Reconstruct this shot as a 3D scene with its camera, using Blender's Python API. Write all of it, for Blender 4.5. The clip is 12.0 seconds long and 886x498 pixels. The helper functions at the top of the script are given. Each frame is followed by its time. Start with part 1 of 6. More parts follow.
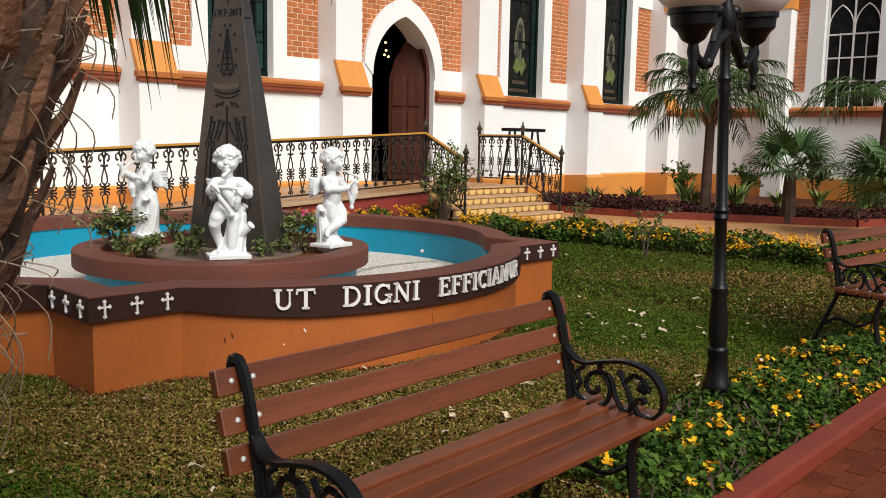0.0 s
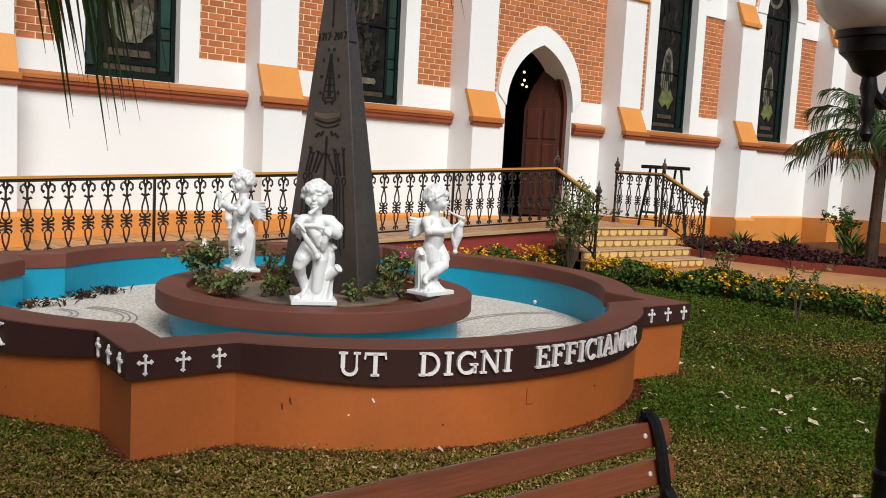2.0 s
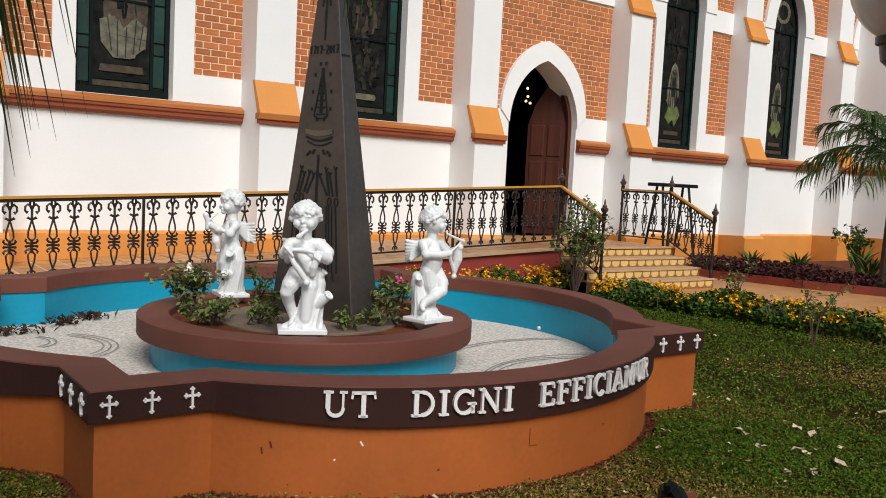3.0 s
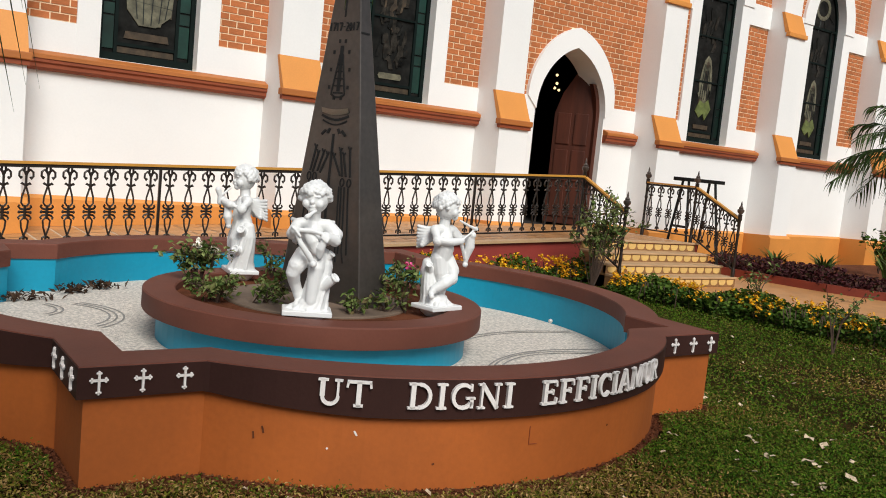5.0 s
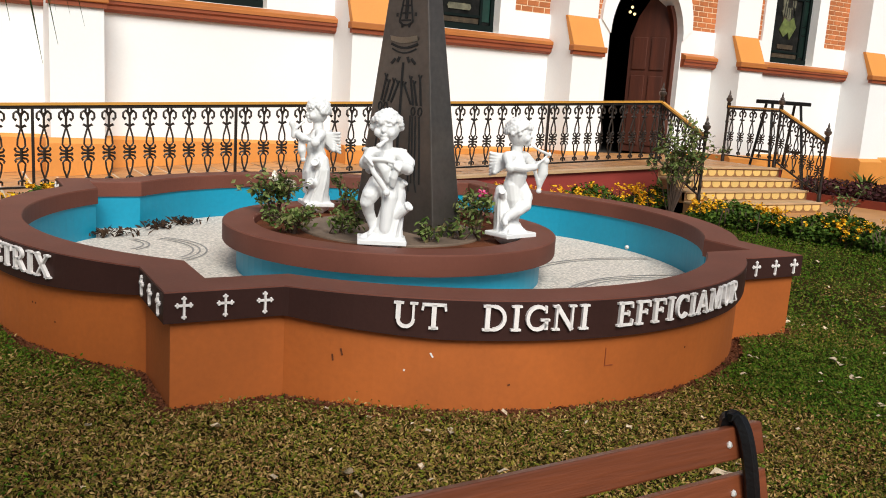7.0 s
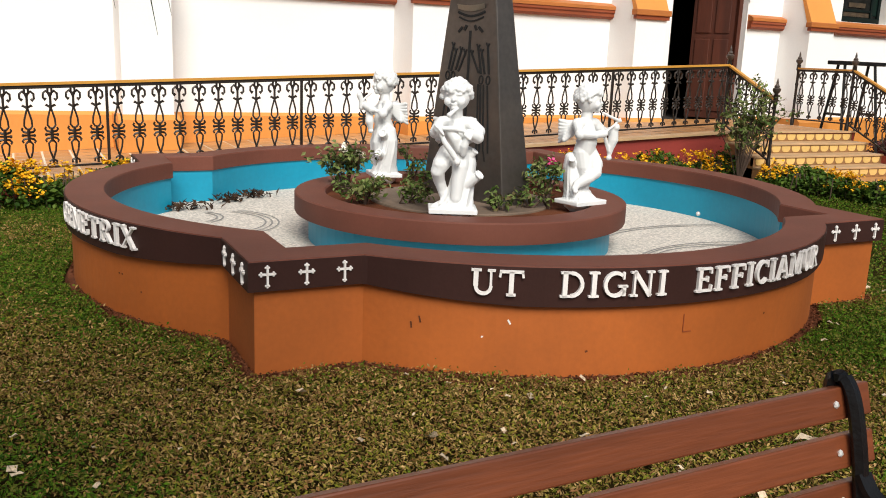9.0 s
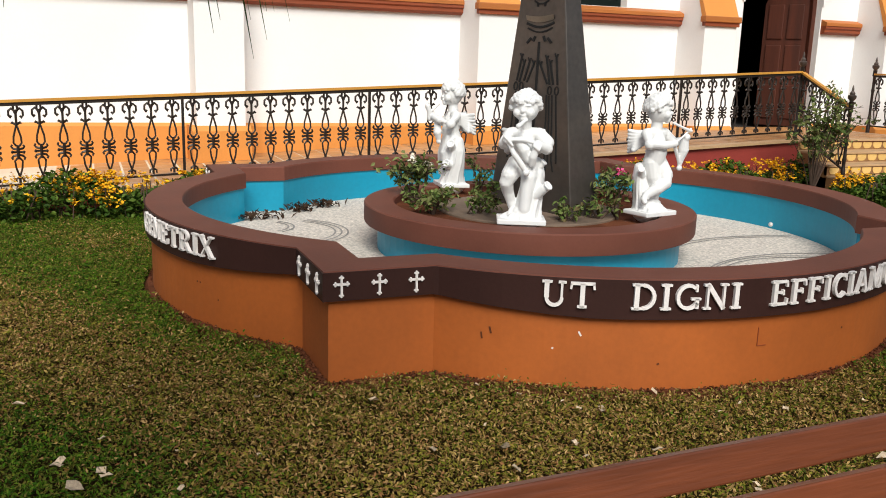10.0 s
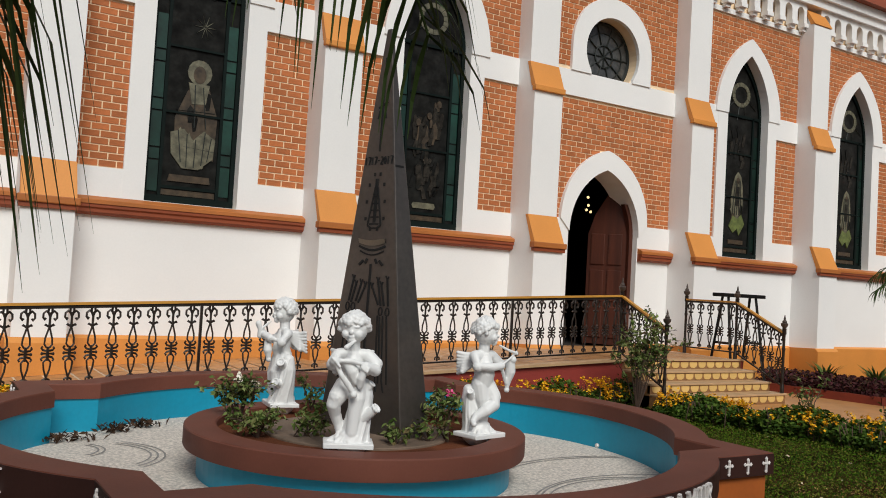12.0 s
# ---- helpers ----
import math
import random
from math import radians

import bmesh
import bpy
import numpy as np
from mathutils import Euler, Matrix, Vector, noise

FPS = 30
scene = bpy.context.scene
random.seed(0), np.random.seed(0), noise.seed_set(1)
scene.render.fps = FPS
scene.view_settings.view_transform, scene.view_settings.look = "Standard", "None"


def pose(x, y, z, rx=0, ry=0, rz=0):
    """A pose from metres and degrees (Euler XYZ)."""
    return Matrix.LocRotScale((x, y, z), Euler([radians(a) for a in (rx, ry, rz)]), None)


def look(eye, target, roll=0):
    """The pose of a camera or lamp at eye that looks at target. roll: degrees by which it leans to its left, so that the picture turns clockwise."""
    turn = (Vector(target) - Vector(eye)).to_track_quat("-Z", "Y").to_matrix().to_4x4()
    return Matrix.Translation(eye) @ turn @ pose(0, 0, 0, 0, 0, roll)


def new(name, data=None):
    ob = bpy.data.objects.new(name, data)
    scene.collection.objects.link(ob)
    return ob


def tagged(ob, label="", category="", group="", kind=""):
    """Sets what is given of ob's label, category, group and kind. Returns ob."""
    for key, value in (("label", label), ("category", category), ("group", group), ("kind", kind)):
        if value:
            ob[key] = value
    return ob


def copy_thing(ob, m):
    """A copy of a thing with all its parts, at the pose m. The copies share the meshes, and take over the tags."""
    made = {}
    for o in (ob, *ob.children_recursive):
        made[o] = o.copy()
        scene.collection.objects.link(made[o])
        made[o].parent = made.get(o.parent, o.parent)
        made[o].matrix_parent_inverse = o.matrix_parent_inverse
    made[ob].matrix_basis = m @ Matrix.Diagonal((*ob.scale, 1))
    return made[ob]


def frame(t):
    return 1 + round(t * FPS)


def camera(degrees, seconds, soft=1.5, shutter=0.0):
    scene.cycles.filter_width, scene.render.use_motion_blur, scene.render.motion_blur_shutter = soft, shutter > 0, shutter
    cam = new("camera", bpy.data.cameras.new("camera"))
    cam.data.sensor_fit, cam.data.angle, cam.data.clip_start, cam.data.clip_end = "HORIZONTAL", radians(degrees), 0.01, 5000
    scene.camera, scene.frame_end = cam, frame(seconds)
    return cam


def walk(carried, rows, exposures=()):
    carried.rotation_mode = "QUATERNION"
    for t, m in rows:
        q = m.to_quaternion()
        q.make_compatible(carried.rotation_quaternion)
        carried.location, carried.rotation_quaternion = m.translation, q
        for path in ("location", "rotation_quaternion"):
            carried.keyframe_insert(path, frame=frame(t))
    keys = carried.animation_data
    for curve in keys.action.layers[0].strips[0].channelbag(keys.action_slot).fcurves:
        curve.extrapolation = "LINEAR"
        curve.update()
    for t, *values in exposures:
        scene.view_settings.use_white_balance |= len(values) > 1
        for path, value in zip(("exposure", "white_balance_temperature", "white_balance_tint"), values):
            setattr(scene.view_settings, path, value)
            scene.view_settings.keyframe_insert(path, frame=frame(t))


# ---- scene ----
cam = camera(54.4, 12.0, soft=0.95)
PATH = [
    (0, (-1.924, -4.381, 1.396), (-0.488, -3.012, 1.145), 1.1),
    (0.5, (-1.718, -4.31, 1.447), (-0.394, -2.83, 1.207), 2.4),
    (1, (-1.543, -4.147, 1.443), (-0.217, -2.667, 1.212), 2.5),
    (1.5, (-1.399, -4.036, 1.447), (-0.097, -2.534, 1.225), 2.4),
    (2, (-1.193, -3.969, 1.479), (0.002, -2.377, 1.282), 3.0),
    (2.5, (-1.078, -3.839, 1.522), (0.02, -2.177, 1.344), 3.2),
    (3, (-0.939, -3.701, 1.501), (0.248, -2.099, 1.342), 2.9),
    (5, (-0.799, -3.649, 1.527), (0.343, -2.02, 1.324), 5.6),
    (5.5, (-0.808, -3.645, 1.503), (0.306, -2.001, 1.263), 6.4),
    (6, (-0.794, -3.648, 1.471), (0.253, -1.97, 1.172), 6.4),
    (6.5, (-0.797, -3.664, 1.47), (0.201, -1.962, 1.141), 4.8),
    (7, (-0.782, -3.661, 1.466), (0.211, -1.963, 1.104), 3.7),
    (9, (-0.874, -3.639, 1.447), (0.0, -1.893, 1.014), 2.3),
    (9.5, (-0.936, -3.658, 1.454), (-0.175, -1.862, 1.012), 2.3),
    (10, (-0.928, -3.65, 1.468), (-0.183, -1.842, 1.048), 1.7),
    (10.5, (-0.899, -3.636, 1.516), (-0.135, -1.811, 1.225), 2.2),
    (11, (-0.878, -3.642, 1.541), (0.066, -1.882, 1.431), 3.1),
    (11.5, (-0.859, -3.65, 1.559), (0.179, -1.94, 1.551), 3.3),
    (12, (-0.812, -3.651, 1.529), (0.246, -1.956, 1.609), 3.3),
]
EXPOSURE = [(0, 0.12, 6400), (1.5, 0.06, 6300), (2.5, -0.09, 6250), (5.5, 0.03, 6400), (7, 0.22, 6450), (9.5, 0.31, 6550), (10.1, 0.17, 6450), (10.6, -0.13, 6400), (11, -0.19, 6350), (12, -0.35, 6350)]
walk(cam, [(t, look(eye, target, roll)) for t, eye, target, roll in PATH], [(t, e, kelvin, 7) for t, e, kelvin in EXPOSURE])

# ---- light ----
world = bpy.data.worlds.new("sky")
scene.world = world
world.use_nodes = True
wn = world.node_tree.nodes
sky = wn.new("ShaderNodeTexSky")
sky.sky_type = 'NISHITA'
sky.sun_disc = False
sky.sun_elevation, sky.sun_rotation = radians(43), radians(195)
sky.air_density, sky.dust_density = 1.0, 3.0
wn["Background"].inputs[1].default_value = 0.070
world.node_tree.links.new(sky.outputs[0], wn["Background"].inputs[0])
sun_data = bpy.data.lights.new("sun", 'SUN')
sun_data.energy, sun_data.angle, sun_data.color = 3.1, radians(30), (1.0, 0.98, 0.94)
sun = new("sun", sun_data)
sun.matrix_world = look((-1.2, -9, 11.6), (2, 3, 0))


# ---- materials ----
def mat(name, c, rough=0.6, metal=0.0, vary=0.15, scale=2.0, fine=60.0, bump=0.1, c2=None, island=0.0, obrand=0.0, spec=0.5, coat=0.0, stretch=None):
    """Two scales of noise in the colour, fine relief, and where asked a change from piece to piece."""
    m = bpy.data.materials.new(name)
    m.use_nodes = True
    nt = m.node_tree
    n, l = nt.nodes, nt.links
    b = n["Principled BSDF"]
    tc = n.new("ShaderNodeTexCoord")
    big, small = n.new("ShaderNodeTexNoise"), n.new("ShaderNodeTexNoise")
    big.inputs["Scale"].default_value, small.inputs["Scale"].default_value = scale, fine
    big.inputs["Detail"].default_value, small.inputs["Detail"].default_value = 6, 4
    where = tc.outputs["Object"]
    if stretch:
        mp = n.new("ShaderNodeMapping")
        mp.inputs["Scale"].default_value = stretch
        l.new(where, mp.inputs["Vector"])
        where = mp.outputs[0]
    for t in (big, small):
        l.new(where, t.inputs["Vector"])
    ramp = n.new("ShaderNodeValToRGB")
    ramp.color_ramp.elements[0].position, ramp.color_ramp.elements[1].position = 0.3, 0.7
    lo = [v * (1 - vary) for v in c]
    hi = list(c2) if c2 else [min(1, v * (1 + vary)) for v in c]
    ramp.color_ramp.elements[0].color, ramp.color_ramp.elements[1].color = (*lo, 1), (*hi, 1)
    l.new(big.outputs[0], ramp.inputs[0])
    mul = n.new("ShaderNodeMix")
    mul.data_type, mul.blend_type = 'RGBA', 'MULTIPLY'
    mul.inputs[0].default_value = 1.0
    l.new(ramp.outputs[0], mul.inputs[6])
    mr = n.new("ShaderNodeMapRange")
    mr.inputs[3].default_value, mr.inputs[4].default_value = 1 - vary, 1 + vary
    l.new(small.outputs[0], mr.inputs[0])
    l.new(mr.outputs[0], mul.inputs[7])
    out = mul.outputs[2]
    for amount, node, socket in ((island, "ShaderNodeNewGeometry", "Random Per Island"), (obrand, "ShaderNodeObjectInfo", "Random")):
        if amount:
            g, r2, m2 = n.new(node), n.new("ShaderNodeMapRange"), n.new("ShaderNodeMix")
            r2.inputs[3].default_value, r2.inputs[4].default_value = 1 - amount, 1 + amount
            m2.data_type, m2.blend_type = 'RGBA', 'MULTIPLY'
            m2.inputs[0].default_value = 1.0
            l.new(g.outputs[socket], r2.inputs[0])
            l.new(out, m2.inputs[6])
            l.new(r2.outputs[0], m2.inputs[7])
            out = m2.outputs[2]
    l.new(out, b.inputs["Base Color"])
    b.inputs["Roughness"].default_value, b.inputs["Metallic"].default_value = rough, metal
    b.inputs["Specular IOR Level"].default_value = spec
    b.inputs["Coat Weight"].default_value = coat
    if bump:
        bp = n.new("ShaderNodeBump")
        bp.inputs["Strength"].default_value, bp.inputs["Distance"].default_value = bump, 0.01
        l.new(small.outputs[0], bp.inputs["Height"])
        l.new(bp.outputs[0], b.inputs["Normal"])
    return m


def leafy(name, cols, rough=0.6, trans=0.0):
    """Leaves whose colour changes from leaf to leaf."""
    m = bpy.data.materials.new(name)
    m.use_nodes = True
    n, l = m.node_tree.nodes, m.node_tree.links
    b = n["Principled BSDF"]
    g, ramp = n.new("ShaderNodeNewGeometry"), n.new("ShaderNodeValToRGB")
    e = ramp.color_ramp.elements
    e[0].color, e[1].color = (*cols[0], 1), (*cols[-1], 1)
    for k, c in enumerate(cols[1:-1]):
        e.new((k + 1) / (len(cols) - 1)).color = (*c, 1)
    l.new(g.outputs["Random Per Island"], ramp.inputs[0])
    l.new(ramp.outputs[0], b.inputs["Base Color"])
    b.inputs["Roughness"].default_value = rough
    b.inputs["Specular IOR Level"].default_value = 0.12
    return m


WHITE = mat("white_plaster", (0.85, 0.845, 0.83), 0.75, vary=0.035, scale=0.7, fine=40, bump=0.05)
OCHRE = mat("ochre_paint", (0.66, 0.26, 0.05), 0.6, vary=0.08, scale=1.2, fine=50, bump=0.05)
RUST = mat("rust_paint", (0.25, 0.052, 0.014), 0.6, vary=0.12, scale=2, fine=50, bump=0.05)
LEDGE = mat("ledge_paint", (0.42, 0.135, 0.026), 0.6, vary=0.1, scale=2, fine=50, bump=0.05)
MORTAR = mat("mortar", (0.84, 0.64, 0.42), 0.85, vary=0.1, scale=3, fine=80, bump=0.1)
BRICK = mat("brick", (0.445, 0.138, 0.041), 0.8, vary=0.14, scale=5, fine=90, bump=0.15, obrand=0.16)
BRICKS = mat("bricks", (0.445, 0.138, 0.041), 0.8, vary=0.14, scale=5, fine=90, bump=0.15, island=0.16)
POOL_ORANGE = mat("terracotta_paint", (0.385, 0.096, 0.013), 0.66, vary=0.13, scale=1.6, fine=35, bump=0.08)
RIM = mat("brown_paint", (0.142, 0.046, 0.029), 0.65, vary=0.12, scale=2.2, fine=60, bump=0.08, spec=0.3)
BAND = mat("dark_brown_paint", (0.036, 0.014, 0.011), 0.6, vary=0.15, scale=2.2, fine=60, bump=0.08, spec=0.2)
BLUE = mat("pool_blue_paint", (0.005, 0.262, 0.405), 0.45, vary=0.10, scale=1.4, fine=30, bump=0.05)
GRAVEL = mat("white_pebble", (0.68, 0.62, 0.545), 0.9, vary=0.34, scale=45, fine=150, bump=0.9)
GREY_PEBBLE = mat("grey_pebble", (0.30, 0.285, 0.265), 0.85, vary=0.3, scale=6, fine=160, bump=0.6)
STATUE = mat("white_glazed_plaster", (0.76, 0.76, 0.75), 0.50, vary=0.02, scale=4, fine=30, bump=0.02)
LETTER = mat("white_letter_paint", (0.82, 0.77, 0.74), 0.6, vary=0.05, scale=8, fine=90, bump=0.1)
STEEL = mat("weathered_steel", (0.112, 0.102, 0.095), 0.36, 0.7, vary=0.25, scale=1.8, fine=25, bump=0.06, c2=(0.155, 0.130, 0.112))
CUT = mat("cut_out_black", (0.006, 0.006, 0.006), 0.8, vary=0.1, bump=0)
IRON = mat("black_iron", (0.008, 0.0075, 0.0075), 0.38, 0.2, vary=0.25, scale=9, fine=90, bump=0.2, spec=0.35)
BRONZE = mat("dark_bronze_iron", (0.026, 0.018, 0.014), 0.40, 0.35, vary=0.3, scale=9, fine=70, bump=0.2)
FINIAL = mat("worn_grey_iron", (0.09, 0.07, 0.06), 0.40, 0.5, vary=0.3, scale=12, fine=70, bump=0.2)
HANDRAIL = mat("mustard_handrail", (0.55, 0.26, 0.04), 0.45, vary=0.12, scale=4, fine=60, bump=0.05)
SLAT = mat("stained_red_wood", (0.140, 0.038, 0.014), 0.36, vary=0.30, scale=14, fine=130, bump=0.12, obrand=0.12, stretch=(0.07, 1, 1))
BOLT = mat("zinc_bolt", (0.72, 0.70, 0.66), 0.35, 0.5, vary=0.1, bump=0)
SOIL = mat("red_soil", (0.120, 0.041, 0.019), 0.95, vary=0.35, scale=6, fine=70, bump=0.9, spec=0.1)
GROUND = mat("lawn_soil", (0.022, 0.015, 0.005), 0.95, vary=0.35, scale=1.4, fine=45, bump=0.9, c2=(0.050, 0.034, 0.010), spec=0.02)
GRASS = leafy("lawn_leaves", [(0.040, 0.052, 0.004), (0.135, 0.140, 0.012), (0.25, 0.19, 0.032), (0.46, 0.29, 0.12), (0.115, 0.075, 0.012), (0.27, 0.125, 0.050), (0.090, 0.110, 0.009)], 0.75)
GRASS_FRESH = leafy("fresh_lawn_leaves", [(0.014, 0.048, 0.002), (0.046, 0.112, 0.004), (0.094, 0.160, 0.010), (0.145, 0.130, 0.024), (0.024, 0.062, 0.003)], 0.75)
DRY = mat("dry_leaf", (0.54, 0.42, 0.29), 0.8, vary=0.25, scale=12, fine=60, bump=0.2, obrand=0.3)
HEDGE = leafy("hedge_leaves", [(0.016, 0.038, 0.005), (0.042, 0.090, 0.010), (0.095, 0.145, 0.020), (0.028, 0.062, 0.008)])
SHRUB = leafy("shrub_leaves", [(0.035, 0.065, 0.012), (0.10, 0.145, 0.034), (0.21, 0.25, 0.085), (0.10, 0.058, 0.030)])
YELLOW = leafy("yellow_petals", [(0.75, 0.36, 0.012), (0.85, 0.50, 0.02), (0.70, 0.28, 0.01)])
PINK = leafy("pink_petals", [(0.62, 0.06, 0.20), (0.75, 0.12, 0.30)])
CREAM = leafy("cream_petals", [(0.80, 0.75, 0.60), (0.85, 0.80, 0.70)])
PURPLE = leafy("maroon_leaves", [(0.045, 0.016, 0.018), (0.095, 0.026, 0.032), (0.05, 0.038, 0.018)])
PALM = leafy("palm_leaflets", [(0.022, 0.045, 0.012), (0.045, 0.080, 0.020), (0.075, 0.105, 0.034)])
FAN = leafy("fan_leaflets", [(0.040, 0.085, 0.024), (0.070, 0.125, 0.040), (0.12, 0.17, 0.07)])
STRAP = leafy("pale_strap_leaves", [(0.06, 0.11, 0.02), (0.12, 0.19, 0.04), (0.24, 0.28, 0.09)])
BARK = mat("palm_bark", (0.060, 0.034, 0.021), 0.9, vary=0.4, scale=6, fine=50, bump=0.8)
BOOT = mat("dry_palm_boot", (0.150, 0.072, 0.038), 0.85, vary=0.45, scale=7, fine=55, bump=0.6, obrand=0.45)
FIBRE = mat("pale_palm_fibre", (0.20, 0.145, 0.09), 0.9, vary=0.3, scale=9, fine=60, bump=0.2)
TWIG = mat("twig", (0.075, 0.045, 0.030), 0.85, vary=0.3, scale=12, fine=60, bump=0.3)
KERB = mat("red_kerb_paint", (0.20, 0.031, 0.014), 0.6, vary=0.15, scale=3, fine=50, bump=0.12)
PAVER = mat("red_paver", (0.150, 0.036, 0.015), 0.85, vary=0.3, scale=5, fine=60, bump=0.35, obrand=0.2, spec=0.12)
PAVERS = mat("red_pavers", (0.150, 0.036, 0.015), 0.85, vary=0.3, scale=5, fine=60, bump=0.35, island=0.2, spec=0.12)
TILE = mat("tan_floor_tile", (0.50, 0.24, 0.085), 0.5, vary=0.12, scale=3, fine=50, bump=0.05, island=0.12)
GROUT = mat("pale_grout", (0.70, 0.60, 0.46), 0.85, vary=0.1, bump=0.1)
STEP = mat("tan_step_stone", (0.47, 0.30, 0.16), 0.6, vary=0.12, scale=4, fine=60, bump=0.08)
SCALLOP = mat("yellow_riser_tile", (0.70, 0.46, 0.16), 0.4, vary=0.08, scale=6, bump=0.03, obrand=0.08)
RISER = mat("brown_riser", (0.26, 0.13, 0.05), 0.6, vary=0.15, scale=6, bump=0.05)
RED_WALL = mat("maroon_wall_paint", (0.26, 0.035, 0.026), 0.6, vary=0.12, scale=2, fine=40, bump=0.08)
DOORWOOD = mat("varnished_door_wood", (0.066, 0.015, 0.006), 0.55, vary=0.3, scale=8, fine=70, bump=0.08, stretch=(1, 1, 0.08))
# near black in place of the shade inside the church
ROOM_SHADE = mat("interior_shade_black", (0.02, 0.017, 0.015), 0.9, vary=0.2, bump=0)
GLASS_DARK = mat("dark_stained_glass", (0.014, 0.014, 0.013), 0.3, vary=0.6, scale=5, fine=18, bump=0.08, spec=0.06)
GLASS_GREEN = mat("green_stained_glass", (0.007, 0.034, 0.025), 0.35, vary=0.4, scale=3, fine=16, bump=0.1, obrand=0.3)
GLASS_PALE = mat("pale_stained_glass", (0.125, 0.118, 0.078), 0.4, vary=0.5, scale=9, fine=26, bump=0.1)
GLASS_DEEP = mat("black_green_stained_glass", (0.007, 0.018, 0.014), 0.3, vary=0.4, scale=3, fine=16, bump=0.1, spec=0.1)
GLASS_DUSK = mat("dusky_stained_glass", (0.026, 0.023, 0.019), 0.35, vary=0.6, scale=14, fine=40, bump=0.1, spec=0.1)
GLASS_LIME = mat("pale_green_stained_glass", (0.115, 0.145, 0.040), 0.4, vary=0.4, scale=9, fine=26, bump=0.1)
GLASS_TAN = mat("tan_stained_glass", (0.055, 0.038, 0.022), 0.4, vary=0.5, scale=9, fine=26, bump=0.1)
LEAD = mat("window_lead", (0.012, 0.016, 0.014), 0.5, 0.2, vary=0.2, bump=0)
GLOBE = mat("opal_globe", (0.80, 0.79, 0.74), 0.25, vary=0.04, scale=5, bump=0)
BULB = bpy.data.materials.new("lit_bulb")
BULB.use_nodes = True
BULB.node_tree.nodes["Principled BSDF"].inputs["Emission Color"].default_value = (1.0, 0.72, 0.34, 1)
BULB.node_tree.nodes["Principled BSDF"].inputs["Emission Strength"].default_value = 1.8


# ---- mesh tools ----
def box(bm, x0, x1, y0, y1, z0, z1):
    v = [bm.verts.new(p) for p in ((x0, y0, z0), (x1, y0, z0), (x1, y1, z0), (x0, y1, z0), (x0, y0, z1), (x1, y0, z1), (x1, y1, z1), (x0, y1, z1))]
    for f in ((3, 2, 1, 0), (4, 5, 6, 7), (0, 1, 5, 4), (1, 2, 6, 5), (2, 3, 7, 6), (3, 0, 4, 7)):
        bm.faces.new([v[i] for i in f])


def prism(bm, pts, a, b, axis="y"):
    """A flat outline pushed from a to b along an axis: (x, z) along y, (x, y) along z, (y, z) along x."""
    def at(p, d):
        return {"y": (p[0], d, p[1]), "z": (p[0], p[1], d), "x": (d, p[0], p[1])}[axis]
    lo, hi = [bm.verts.new(at(p, a)) for p in pts], [bm.verts.new(at(p, b)) for p in pts]
    n = len(pts)
    bm.faces.new(lo)
    bm.faces.new(hi[::-1])
    for i in range(n):
        bm.faces.new((lo[i], hi[i], hi[(i + 1) % n], lo[(i + 1) % n]))


def lathe(bm, profile, segs=16, c=(0, 0), z=0.0):
    rings = []
    for r, h in profile:
        rings.append([bm.verts.new((c[0] + r * math.cos(2 * math.pi * k / segs), c[1] + r * math.sin(2 * math.pi * k / segs), z + h)) for k in range(segs)])
    for a, b in zip(rings, rings[1:]):
        for k in range(segs):
            bm.faces.new((a[k], a[(k + 1) % segs], b[(k + 1) % segs], b[k]))
    bm.faces.new(rings[0][::-1])
    bm.faces.new(rings[-1])


def tube(bm, pts, r, sides=6):
    """A tube through points; r is one radius or one for each point."""
    pts = [Vector(p) for p in pts]
    rs = r if isinstance(r, (list, tuple)) else [r] * len(pts)
    rings = []
    for i, p in enumerate(pts):
        d = (pts[min(i + 1, len(pts) - 1)] - pts[max(i - 1, 0)])
        d = d.normalized() if d.length > 1e-9 else Vector((0, 0, 1))
        ref = Vector((0, 1, 0)) if abs(d.y) < 0.9 else Vector((1, 0, 0))
        u = d.cross(ref).normalized()
        w = d.cross(u)
        rings.append([bm.verts.new(p + (u * math.cos(2 * math.pi * k / sides) + w * math.sin(2 * math.pi * k / sides)) * rs[i]) for k in range(sides)])
    for a, b in zip(rings, rings[1:]):
        for k in range(sides):
            bm.faces.new((a[k], a[(k + 1) % sides], b[(k + 1) % sides], b[k]))
    bm.faces.new(rings[0][::-1])
    bm.faces.new(rings[-1])


def ball(bm, c, r, sub=2, stretch=(1, 1, 1), turn=None):
    m = Matrix.Translation(c) @ (turn or Matrix()) @ Matrix.Diagonal((*stretch, 1))
    bmesh.ops.create_icosphere(bm, subdivisions=sub, radius=r, matrix=m)


def mesh_of(name, bm, material, smooth=False):
    bmesh.ops.recalc_face_normals(bm, faces=bm.faces[:])
    me = bpy.data.meshes.new(name)
    bm.to_mesh(me)
    bm.free()
    me.materials.append(material)
    if smooth:
        me.shade_smooth()
        me.set_sharp_from_angle(angle=radians(38))
    return me


def part(name, bm, material, parent=None, label="", smooth=False, bevel=0.0):
    ob = new(name, mesh_of(name, bm, material, smooth))
    ob.parent = parent
    if label:
        tagged(ob, label)
    if bevel:
        bv = ob.modifiers.new("edges", 'BEVEL')
        bv.width, bv.segments, bv.limit_method = bevel, 2, 'ANGLE'
    return ob


def thing(name, label, category, m=None, group="", kind=""):
    ob = new(name)
    if m is not None:
        ob.matrix_basis = m
    return tagged(ob, label, category, group, kind)


